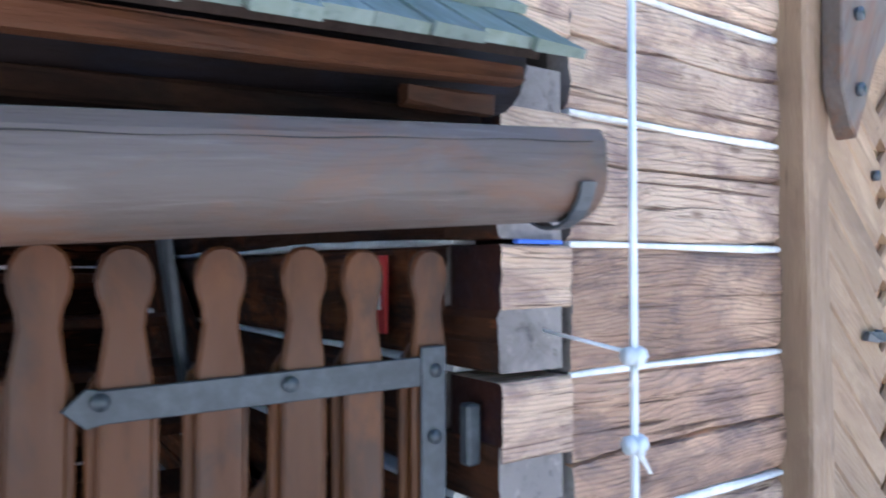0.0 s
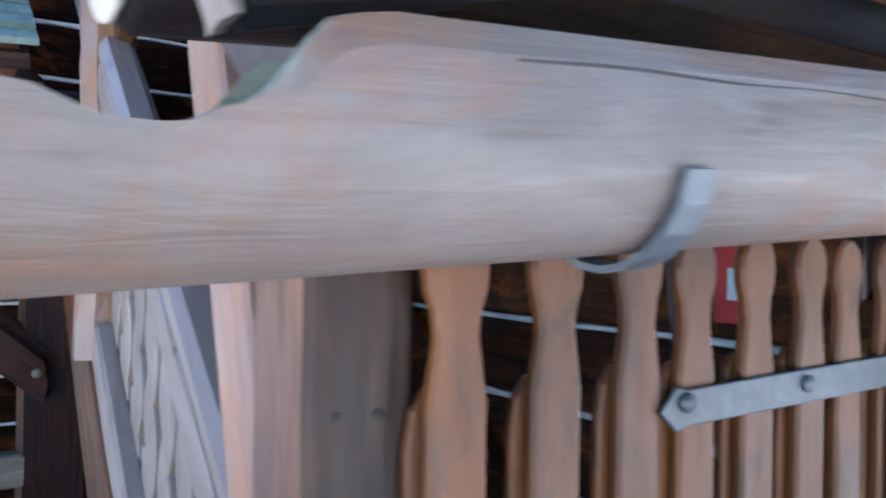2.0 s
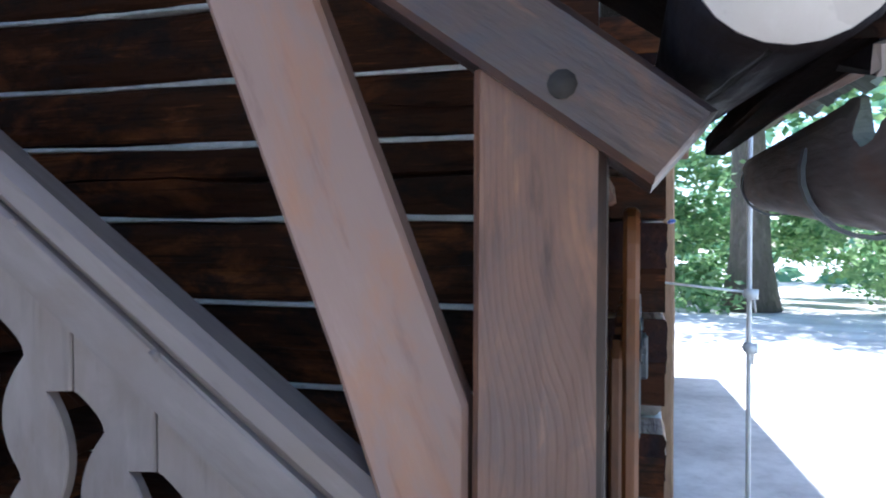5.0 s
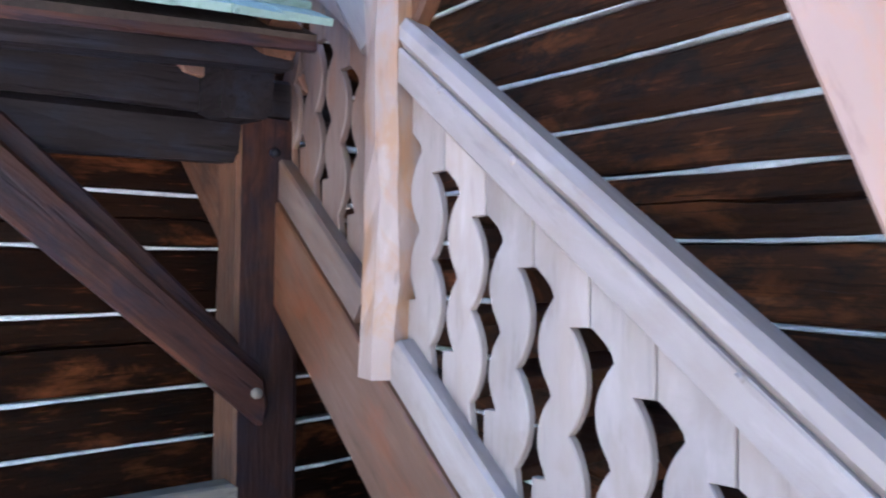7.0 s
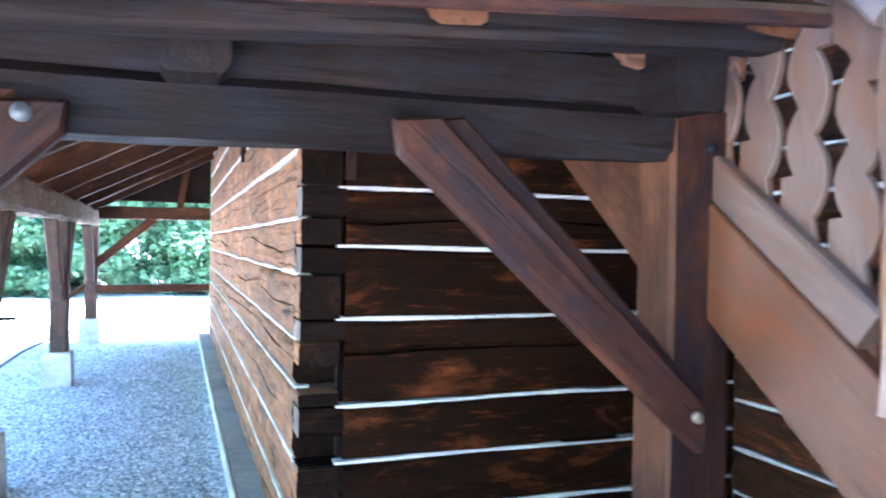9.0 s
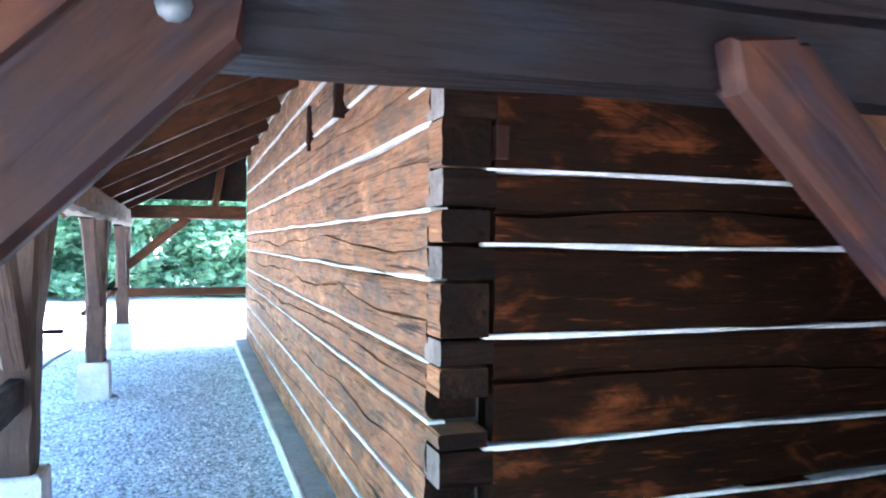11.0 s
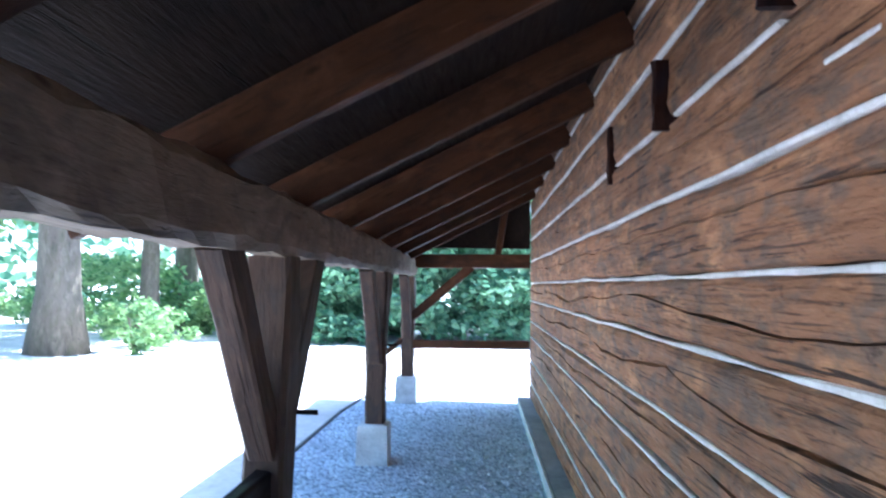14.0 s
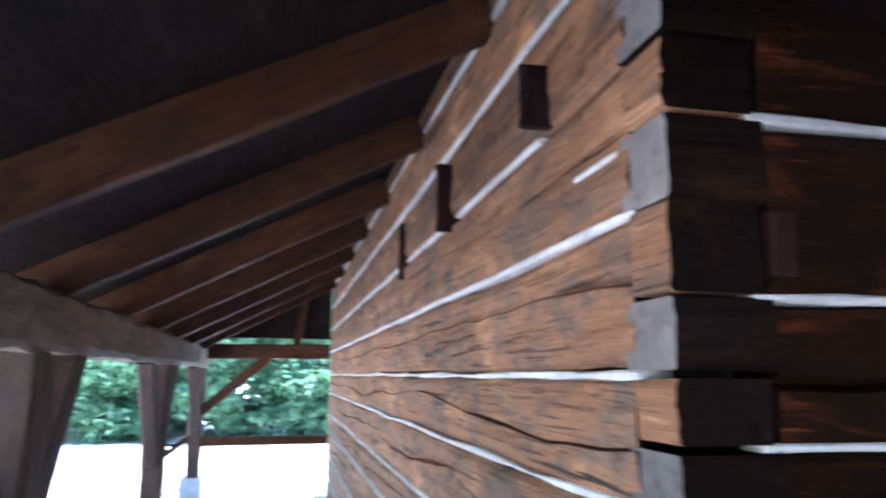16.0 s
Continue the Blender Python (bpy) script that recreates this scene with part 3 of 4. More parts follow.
# far end frame
tie = thing("tie_beam", (XE, yp(XE), 1.93), "brown tie beam across the far end of the gallery", "beam")
bar("beam", (XE - 0.02, yp(XE) - 0.2, 2.025), (XE - 0.02, Y3 - 0.01, 2.04), 0.16, 0.2, M_RED, tie)
bar("brace", (XE - 0.02, yp(XE) + 0.06, 1.22), (XE - 0.02, -0.96, 1.95), 0.1, 0.13, M_RED, tie)
bar("king_strut", (XE - 0.02, -0.58, 2.13), (XE - 0.02, -0.47, 2.86), 0.1, 0.12, M_RED, tie, up=(1, 0, 0))
slab("gable_boards", [(XE - 0.12, yp(XE) + 0.1, 2.22), (XE - 0.12, Y3, 2.22), (XE - 0.12, Y3, 2.98)], 0.03, M_BOARD, "dark boarded gable of the gallery", cat="wall")
rail = thing("end_rail", (XE, yp(XE), 0.79), "dark timber rail closing the far end of the gallery", "rail")
bar("rail", (XE - 0.02, yp(XE) + 0.08, 0.835), (XE - 0.02, Y3 - 0.005, 0.85), 0.09, 0.12, M_RED, rail)
bar("outer_brace", (XE - 0.02, yp(XE) - 0.06, 0.9), (XE + 0.3, yp(XE) - 0.5, 0.55), 0.06, 0.07, M_RED, rail)
rl = thing("gallery_rail", (-3.6, yp(-3.6), 0.76), "dark timber rail between the first gallery posts", "rail")
bar("rail", (-5.1, yp(-5.1), 0.8), (XB - 0.1, yp(XB), 0.86), 0.08, 0.17, M_BEAM, rl)

# ---- side frame in front of the dark wall ----
sb = thing("side_beam", (XB, -0.4, 1.885), "dark double beam carrying the side roof", "beam")
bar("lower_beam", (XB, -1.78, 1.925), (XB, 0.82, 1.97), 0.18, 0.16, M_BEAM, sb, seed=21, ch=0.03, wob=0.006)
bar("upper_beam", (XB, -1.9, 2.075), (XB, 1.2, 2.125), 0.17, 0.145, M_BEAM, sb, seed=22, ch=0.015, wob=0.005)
bp = thing("side_post", (XB, 0.925, 0), "reddish brown post with a diagonal brace under the side beam", "post")
bar("post", (XB, 0.92, -0.02), (XB, 0.92, 2.05), 0.235, 0.19, M_BRACE, bp, up=(1, 0, 0), seed=23, ch=0.015)
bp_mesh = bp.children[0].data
# the -y face gets a lighter brown for the light bounced onto it
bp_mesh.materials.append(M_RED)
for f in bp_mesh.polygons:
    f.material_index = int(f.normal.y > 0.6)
FRAME_X = Matrix.Translation((XB + 0.1, 0, 0)) @ pose(0, 0, 0, 0, 0, 90)      # boards standing along the side beam: x runs along +y
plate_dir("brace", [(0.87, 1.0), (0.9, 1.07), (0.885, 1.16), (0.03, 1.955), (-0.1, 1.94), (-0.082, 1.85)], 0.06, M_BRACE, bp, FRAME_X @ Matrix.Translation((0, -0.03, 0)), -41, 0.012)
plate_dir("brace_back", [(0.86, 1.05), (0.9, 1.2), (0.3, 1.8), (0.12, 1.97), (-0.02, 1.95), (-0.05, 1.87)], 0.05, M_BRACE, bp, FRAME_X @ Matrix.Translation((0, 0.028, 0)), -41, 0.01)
plate_dir("back_brace", [(-2.05, 1.47), (-2.05, 2.0), (-2.2, 2.12), (-2.88, 2.12)], 0.07, M_RED, bp, Matrix.Translation((0, 0.92, 0)), -37, 0.008)
rod("nail", (XB + 0.155, 0.852, 1.115), (XB + 0.175, 0.852, 1.115), 0.018, M_PLATE, bp, "pale peg head")
rod("peg", (-1.87, 0.93, 1.93), (-1.83, 0.93, 1.93), 0.015, M_BEAM, bp)
cb = thing("corner_brace", (XB, -1.6, 1.3), "dark angled brace between corner post and side beam", "brace")
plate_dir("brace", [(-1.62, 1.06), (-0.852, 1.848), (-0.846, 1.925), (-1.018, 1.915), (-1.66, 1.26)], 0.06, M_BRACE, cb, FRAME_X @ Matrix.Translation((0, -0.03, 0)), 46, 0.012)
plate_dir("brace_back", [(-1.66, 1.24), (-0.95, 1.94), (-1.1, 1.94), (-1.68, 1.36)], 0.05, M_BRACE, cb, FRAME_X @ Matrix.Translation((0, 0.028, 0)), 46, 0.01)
rod("bolt", (XB + 0.155, -0.932, 1.888), (XB + 0.167, -0.932, 1.888), 0.022, M_IRON, cb)
for y, hgt in ((-0.585, 0.25), (0.76, 0.21), (-1.75, 0.25)):
    je = thing("joist", (XB, y, 1.97), "dark squared joist end resting over the side beam", "joist", "joist ends")
    bar("joist_beam", (-2.1, y, 2.13), (-1.68, y, 2.11), 0.17 if y > 0 else 0.15, hgt, M_BEAM, je, seed=int(40 + y * 9), ch=0.028 if y > 0 else 0.02)
    rod("peg", (-1.75, y, 2.15), (-1.75, y, 2.22), 0.014, M_BRACE, je)
lr = thing("low_rail", (XB, 0.4, 0), "weathered grey low rail on a short stake beside the side post", "rail")
bar("rail", (XB + 0.05, -0.12, 0.755), (XB + 0.05, 0.82, 0.74), 0.09, 0.13, M_PLATE, lr, seed=27)
bar("stake", (XB + 0.05, -0.08, -0.02), (XB + 0.05, -0.08, 0.7), 0.08, 0.08, M_PLATE, lr, up=(1, 0, 0))


def shingled(parent, eave_a, eave_b, rise, courses, seed, width=0.13, butt=0.022, ext=0.16, smat=None):
    """Courses of split shingles climbing from an eave line in the direction rise (a vector per metre along the slope)."""
    a, b, r = Vector(eave_a), Vector(eave_b), Vector(rise).normalized()
    d = (b - a).normalized()
    nrm = d.cross(r)
    nrm = nrm if nrm.z > 0 else -nrm
    L = (b - a).length
    rnd = random.Random(seed)
    kinds = []
    for k in range(6):
        w = width * rnd.uniform(0.8, 1.15)
        kinds.append((w, rings("shingle", [[(0, -w / 2, 0), (0, w / 2, 0), (0, w / 2, butt), (0, -w / 2, butt * rnd.uniform(0.7, 1))],
                                           [(0.34, -w / 2, 0), (0.34, w / 2, 0), (0.34, w / 2, 0.006), (0.34, -w / 2, 0.006)]], smat or M_SHING)))
    for c in range(courses):
        s = rnd.uniform(-0.05, 0)
        while s < L:
            w, me = kinds[rnd.randrange(6)]
            s += w / 2
            p = a + d * min(s, L - w / 2) + r * (c * ext - 0.03 + rnd.uniform(-0.012, 0.012)) + nrm * (0.004 + 0.012 * (c > 0) + rnd.uniform(0, 0.004))
            m = Matrix((r, nrm.cross(r), nrm)).transposed().to_4x4()
            m.translation = p
            part("shingle", me, parent, m)
            s += w / 2 + 0.003


sr = thing("side_roof", (-2.2, -0.6, 2.15), "lean-to side roof with greenish grey split shingles", "roof")
es = lambda y: 2.112 + 0.085 * y               # height of the side eave
slab("roof_deck", [(-1.28, -1.95, es(-1.95) - 0.03), (-3.17, -0.12, es(-0.12) + 0.9), (-3.17, 0.78, es(0.78) + 0.9), (-1.28, 0.78, es(0.78) - 0.03)], 0.03, M_BOARD, "", sr)
bar("eave_board", (-1.29, -1.93, es(-1.93) - 0.02), (-1.29, 0.78, es(0.78) - 0.02), 0.03, 0.045, M_BRACE, sr, ch=0.006)
bar("eave_purlin", (-1.46, -1.93, es(-1.93) - 0.015), (-1.46, 0.78, es(0.78) - 0.03), 0.1, 0.07, M_BEAM, sr, ch=0.012)
shingled(sr, (-1.25, -1.95, es(-1.95) + 0.02), (-1.25, 0.8, es(0.8) + 0.02), (-1.89, 0, 0.95), 5, 5)
for y in (-1.2, -0.1, 0.7):
    bar("rafter", (-1.32, y, es(y) - 0.01), (-3.12, y, es(y) + 0.83), 0.1, 0.1, M_RED, sr, seed=int(60 + y * 5))

pb = part("packing_block", box_mesh("packing_block", (-1.872, -0.4, 2.135), (-1.835, -0.285, 2.188), M_STAIR, 0.006), None)
tagged(pb, "pale cut packing block on the dark side beam", "block")
# the orange wood colour stands for light caught on these wedges
for y0, y1, z0, z1 in ((0.585, 0.695, 2.15, 2.21), (1.0, 1.06, 2.15, 2.22)):
    wg = part("wedge", plate_mesh("wedge", [(y0, z1), (y0 + 0.03, z0 + 0.012), (y1 - 0.01, z0), (y1, z1)], 0.05, M_POSTO, 0.004), None, Matrix.Translation((-1.86, 0, 0)) @ pose(0, 0, 0, 0, 0, 90))
    tagged(wg, "wooden wedge driven above the dark side beam, orange for the light on it", "wedge", "beam wedges")

# ---- staircase ----
SL = 0.75
yr = 1.0
zh = lambda x: 2.155 - SL * (x + 1.026)      # top of the handrail
zl = lambda x: 1.325 - SL * (x + 1.07)       # top of the low rail
st = thing("staircase", (-0.8, 1.5, 0), "weathered wooden staircase with cut-out board balusters along the log wall", "staircase")
zs = lambda x: zl(x) - 0.155
for y, smat in ((0.97, M_STRING), (2.17, M_LOGD)):
    plate_dir("stringer", [(0.3, 0.0), (0.3, zs(0.3)), (-2.1, zs(-2.1)), (-2.1, 1.12 - 0.77 * (-2.1 + 1.5)), (-0.05, 0.0)], 0.06, smat, st, Matrix.Translation((0, y, 0)), -37)
tread = box_mesh("tread", (-0.15, -0.57, -0.02), (0.15, 0.57, 0.02), M_RED, 0.005)
for k in range(10):
    part("tread", tread, st, Matrix.Translation((0.1 - 0.225 * k, 1.57, 0.17 + 0.18 * k - 0.06)))
ang = math.atan(SL)
nz, nx = math.cos(ang), math.sin(ang)
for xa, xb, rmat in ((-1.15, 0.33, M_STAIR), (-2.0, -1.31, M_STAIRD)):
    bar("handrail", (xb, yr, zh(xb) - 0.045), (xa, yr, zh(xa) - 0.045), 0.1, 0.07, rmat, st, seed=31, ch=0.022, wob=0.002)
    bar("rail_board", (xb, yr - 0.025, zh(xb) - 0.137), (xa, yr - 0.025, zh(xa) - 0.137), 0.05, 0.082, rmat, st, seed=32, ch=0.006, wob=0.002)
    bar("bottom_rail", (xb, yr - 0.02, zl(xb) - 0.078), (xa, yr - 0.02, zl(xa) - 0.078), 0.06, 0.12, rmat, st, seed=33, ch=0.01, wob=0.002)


def baluster_outline(w):
    """Board whose two edges are sawn into lobes; each slot is shared with the neighbour and starts lower down the slope. Origin: right edge at the slot's top."""
    lx, rx, deep, n = -w, 0.0, 0.46, 30
    right, left = [(rx - 0.002, -0.78)], [(lx + 0.002, 0.16 + SL * w)]
    for k in range(n + 1):
        u = 1 - k / n
        right.append((rx - 0.052 + 0.044 * abs(math.sin(2 * math.pi * u)) ** 0.8, -deep * u))
    right += [(rx - 0.002, 0.004), (rx - 0.002, 0.16)]
    left.append((lx + 0.002, SL * w + 0.004))
    for k in range(n + 1):
        u = k / n
        cut = 0.01 + 0.052 * math.sin(math.pi / 2 * u / 0.14) if u < 0.14 else 0.062 - 0.046 * abs(math.sin(math.pi * (u - 0.14) / 0.45)) ** 0.8
        left.append((lx + cut, SL * w - deep * u))
    left += [(lx + 0.002, SL * w - deep - 0.004), (lx + 0.002, -0.78 + SL * w)]
    return right + left


bals = {}
for k in range(14):
    xe = -0.823 + 0.163 * (k - 6)
    if xe > 0.2 or abs(xe - 0.08 + 1.23) < 0.1 or xe < -1.9:
        continue
    m = Matrix.Translation((xe, yr + 0.012, 1.679 - SL * (xe + 0.823)))
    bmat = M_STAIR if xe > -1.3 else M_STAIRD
    if bmat not in bals:
        bals[bmat] = plate_dir("baluster", baluster_outline(0.163), 0.024, bmat, st, m, 90, 0.003, "" if bmat is M_STAIR else "baluster board darkened for shade")
    else:
        part("baluster", bals[bmat].data, st, m @ pose(0, 0, 0, 0, -90, 0))
bar("newel", (-1.205, 0.99, zs(-1.205) - 0.03), (-1.215, 0.99, 3.3), 0.15, 0.15, M_NEWEL, st, up=(1, 0, 0), seed=34, ch=0.04, wob=0.011, seg=16)
bar("newel_brace", (-1.27, 0.97, 2.2), (-1.72, 0.97, 2.75), 0.06, 0.12, M_STAIR, st, seed=35)
bar("newel_brace", (-1.2, 1.02, 2.2), (-0.75, 1.02, 2.75), 0.06, 0.12, M_RED, st, seed=36)
bar("foot_newel", (0.27, 0.895, -0.02), (0.27, 0.895, 1.13), 0.12, 0.12, M_STAIR, st, up=(1, 0, 0), seed=37, ch=0.012)
for k in range(5):
    x = -0.95 + 0.27 * k
    rod("bolt", (x, yr - 0.045, zh(x) - 0.1), (x, yr - 0.05, zh(x) - 0.1), 0.011, M_STAIR, st, n=8)

# ---- gate, its post, strut and roof ----
gp = thing("gate_post", (0.45, 1.0, 0), "square oiled post beside the gate, orange grained, with lit and shaded face colours", "post")
bar("post", (0.452, 1.0, -0.02), (0.452, 1.0, 1.8), 0.14, 0.175, M_POSTO, gp, up=(1, 0, 0), seed=41, ch=0.01, wob=0.002)
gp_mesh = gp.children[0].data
# the +x face is coloured dark as the post's shaded side
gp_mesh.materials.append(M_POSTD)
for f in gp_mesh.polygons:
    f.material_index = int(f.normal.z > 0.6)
rod("bolt_hole", (0.536, 0.967, 1.402), (0.541, 0.967, 1.402), 0.008, M_CORE, gp)
rod("bolt_hole", (0.536, 1.02, 1.4), (0.541, 1.02, 1.4), 0.008, M_CORE, gp)
su = thing("roof_strut", (0.3, 1.01, 0.0), "long diagonal planed strut against the gate post", "strut")
plate_dir("strut", [(0.355, 0.6), (0.357, 1.345), (-0.27, 2.95), (-0.452, 2.95), (0.158, 1.4), (0.3, 1.0)], 0.055, M_STRUT, su, Matrix.Translation((0, 0.973, 0)), 111, 0.008)
bar("strut_foot", (0.31, 1.01, 0.0), (0.31, 1.01, 0.62), 0.08, 0.09, M_STRUT, su, up=(1, 0, 0))

tilt = 0.06
ze = lambda y: 1.935 + tilt * (y - 2.17)       # gate eave height along its length
gr = thing("gate_roof", (0.2, 1.45, 1.75), "small lean-to roof over the gate with greenish split shingles", "roof")
GX = 0.95
RISE = 0.7
# deck runs on unseen to x -3 to keep the sun off the stairs
slab("roof_deck", [(GX, 0.55, ze(0.55)), (GX, 2.1, ze(2.1)), (-3.0, 2.1, ze(2.1) + RISE * (GX + 3.0)), (-3.0, 0.55, ze(0.55) + RISE * (GX + 3.0))], 0.03, M_BOARD, "", gr)
bar("eave_board", (GX - 0.02, 0.55, ze(0.55) - 0.016), (GX - 0.04, 2.09, ze(2.09) - 0.022), 0.035, 0.036, M_RED, gr, ch=0.006)
bar("lower_board", (GX - 0.1, 1.9, ze(1.9) - 0.055), (GX - 0.09, 2.07, ze(2.07) - 0.06), 0.03, 0.035, M_RED, gr, ch=0.006)
# coloured near black for the shaded gap behind the eave
bar("under_board", (GX - 0.16, 0.75, ze(0.75) - 0.06), (GX - 0.16, 2.08, ze(2.08) - 0.09), 0.06, 0.05, M_SHADEW, gr, ch=0.006)
shingled(gr, (GX + 0.05, 0.52, ze(0.52) - 0.002), (GX + 0.05, 2.12, ze(2.12) - 0.002), (-1, 0, RISE), 6, 9, 0.09, 0.02, 0.17, M_SHINGG)
for y in (1.0, 2.12):
    plate_dir("rafter", [(0.597, 1.64), (0.672, 1.728), (0.5, 1.862), (-1.45, 3.25), (-1.45, 3.07), (0.245, 1.893)], 0.17 if y < 2 else 0.09, M_POST, gr, Matrix.Translation((0, y - (0.015 if y < 2 else 0), 0 if y < 2 else 0.12)), -35, 0.01)
rod("peg", (0.487, 0.905, 1.767), (0.487, 0.897, 1.767), 0.019, M_CORE, gr, "dark peg hole")
pu = thing("purlin_log", (0.716, 1.4, 1.745), "round purlin log with a pale sawn end under the gate eave", "log")
part("log", rings("log", [[(x, r * math.cos(2 * math.pi * j / 24) * (1 + 0.02 * math.sin(3 * j)), r * math.sin(2 * math.pi * j / 24)) for j in range(24)] for x, r in ((0, 0.094), (0.012, 0.103), (0.7, 0.1), (1.5, 0.1))], M_BEAM, True), pu, along((0.716, 0.7, 1.845), (0.716, 2.2, 1.99)))
rod("cut_end", (0.716, 0.7, 1.845), (0.716, 0.694, 1.8445), 0.096, M_PALE, pu, "pale sawn log end", 24)
bk = thing("eave_bracket", (0.82, 0.77, 1.74), "small grey bracket end with a pale face under the eave", "bracket")
bar("arm", (0.815, 0.76, 1.75), (0.8, 1.3, 1.9), 0.035, 0.05, M_BEAM, bk)
bar("face", (0.815, 0.745, 1.742), (0.815, 0.758, 1.746), 0.04, 0.03, M_STAIR, bk, "pale cut face", ch=0.003)
lint = thing("gate_lintel", (0.6, 1.65, 1.66), "reddish lintel board above the gate", "lintel")
bar("board", (0.5, 1.09, 1.685), (0.5, 2.235, 1.71), 0.05, 0.05, M_RED, lint)

# gate leaf
gt = thing("picket_gate", (0.57, 1.6, 0.05), "closed brown picket gate with round-headed boards and iron straps", "gate")


def picket_outline():
    r = []
    half = [(0.042, 0.06), (0.042, 1.40), (0.043, 1.43), (0.036, 1.475), (0.031, 1.51), (0.034, 1.54), (0.043, 1.565), (0.046, 1.59), (0.043, 1.61), (0.034, 1.63), (0.018, 1.642)]
    return half + [(0.0, 1.645)] + [(-x, z) for x, z in reversed(half)]


pk = bk_ = None
for k in range(8):
    y = 1.115 + 0.145 * k
    m = Matrix.Translation((0.572, y, -0.022 + 0.002 * (k % 3))) @ pose(0, 0, 0, 0, 0.4 * ((k * 7) % 3 - 1), 90)
    m2 = m @ Matrix.Translation((0, 0.021, 0))
    if pk is None:
        pk = plate_dir("picket", picket_outline(), 0.024, M_GATE, gt, m, 90, 0.006)
        bk_ = plate_dir("backing_board", [(0.056, 0.08), (0.058, 1.38), (0.05, 1.425), (0.03, 1.45), (-0.03, 1.45), (-0.05, 1.425), (-0.058, 1.38), (-0.056, 0.08)], 0.018, M_GATE, gt, m2, 90, 0.004)
    else:
        part("picket", pk.data, gt, m @ pose(0, 0, 0, 0, -90, 0))
        part("backing_board", bk_.data, gt, m2 @ pose(0, 0, 0, 0, -90, 0))
for z in (0.35, 1.05):
    bar("cross_rail", (0.535, 1.08, z), (0.535, 2.17, z), 0.035, 0.09, M_BRACE, gt)
bar("diagonal_rail", (0.5, 1.2, 0.4), (0.5, 1.95, 1.3), 0.03, 0.09, M_GATE, gt)
bar("back_strap", (0.47, 1.69, 1.22), (0.47, 1.62, 1.66), 0.02, 0.05, M_IRON, gt, up=(1, 0, 0))
for z in (1.37, 0.36):
    sp = part("strap", plate_mesh("strap", [(0.0, 0.0), (0.035, -0.032), (0.06, -0.027), (0.7, -0.03), (0.7, 0.03), (0.06, 0.027), (0.035, 0.032)], 0.008, M_IRON, 0.002), gt, Matrix.Translation((0.589, 1.445, z - 0.005)) @ pose(0, 0, 0, 0, -0.8, 90), "grey iron strap hinge")
    for y in (1.5, 1.816, 2.133):
        rod("bolt", (0.592, y, z + 0.005), (0.6, y, z + 0.005), 0.015, M_IRON, sp)
part("hinge_plate", box_mesh("hinge_plate", (0.588, 2.1, 1.02), (0.598, 2.16, 1.425), M_IRON, 0.003), gt)
rod("bolt", (0.598, 2.13, 1.24), (0.606, 2.13, 1.24), 0.015, M_IRON, gt)
part("latch_box", box_mesh("latch_box", (0.585, 2.2, 1.17), (0.62, 2.235, 1.3), M_IRON, 0.006), gt)

# ---- carved log gutter ----
gu = thing("log_gutter", (0.93, 1.35, 1.6), "grey hollowed log gutter with a carved open mouth below the eave", "gutter")
GA, GB = Vector((0.8435, 0.524, 1.6305)), Vector((0.955, 2.175, 1.742))
gm = along(GA, GB)
GL = (GB - GA).length
RO, RI = 0.083, 0.064


def rim(s):
    """Height of the rim above the axis: a shallow curl at the mouth, a dip, then the full side."""
    knots = [(0.0, -0.032), (0.022, -0.018), (0.08, 0.018), (0.115, 0.018), (0.158, 0.003), (0.182, 0.002), (0.21, 0.012), (0.272, 0.063), (0.3, 0.067), (9.0, 0.068)]
    for (a, za), (b, zb) in zip(knots, knots[1:]):
        if s <= b:
            u = (s - a) / (b - a)
            return za + (zb - za) * (u * u * (3 - 2 * u))
    return 0.068


def trough_ring(s):
    fade = max(0.0, 1 - s / 0.34)
    h = rim(s)
    hf = rim(s) + 0.022 * fade      # the far side curls a little higher
    def side(r, sgn, top):
        low = 0.93 * r
        a_top = math.asin(max(-0.95, top / low)) if top < 0 else 0.0
        lip = 0.012 * max(0.0, min(1.0, (top - 0.03) / 0.03)) if r == RO else 0.0
        pts = [(sgn * (r - lip), top), (sgn * r, max(top * 0.5, top - 0.02))] if top >= 0 else []
        n = 7 if top >= 0 else 9
        for k in range(n):
            q = a_top - (math.pi / 2 + a_top) * k / n
            pts.append((sgn * r * math.cos(q), low * math.sin(q)))
        return pts
    outer = side(RO, 1, hf) + [(0, -RO * 0.93)] + list(reversed(side(RO, -1, h)))
    inner = side(RI, -1, h + 0.002) + [(0, -RI * 0.93)] + list(reversed(side(RI, 1, hf + 0.002)))
    wv = 0.0015 * math.sin(s * 40) * min(1.0, fade * 4)
    return [(s, y + wv, z) for y, z in outer + inner]


ss = [0.0, 0.006] + [0.0125 * k for k in range(1, 28)] + [0.36 + (GL - 0.36) * k / 14 for k in range(15)]
tr = part("trough", rings("trough", [trough_ring(s) for s in ss], M_GUT), gu, gm)
tr.data.materials.append(M_GUTIN)
nring = len(trough_ring(0.0))
for k, f in enumerate(tr.data.polygons):
    f.material_index = int(k % nring >= nring // 2 - 1 or k >= len(tr.data.polygons) - 2)
    f.use_smooth = k < len(tr.data.polygons) - 2 and k % nring not in (0, nring // 2 - 2, nring // 2 - 1, nring // 2, nring - 2, nring - 1)
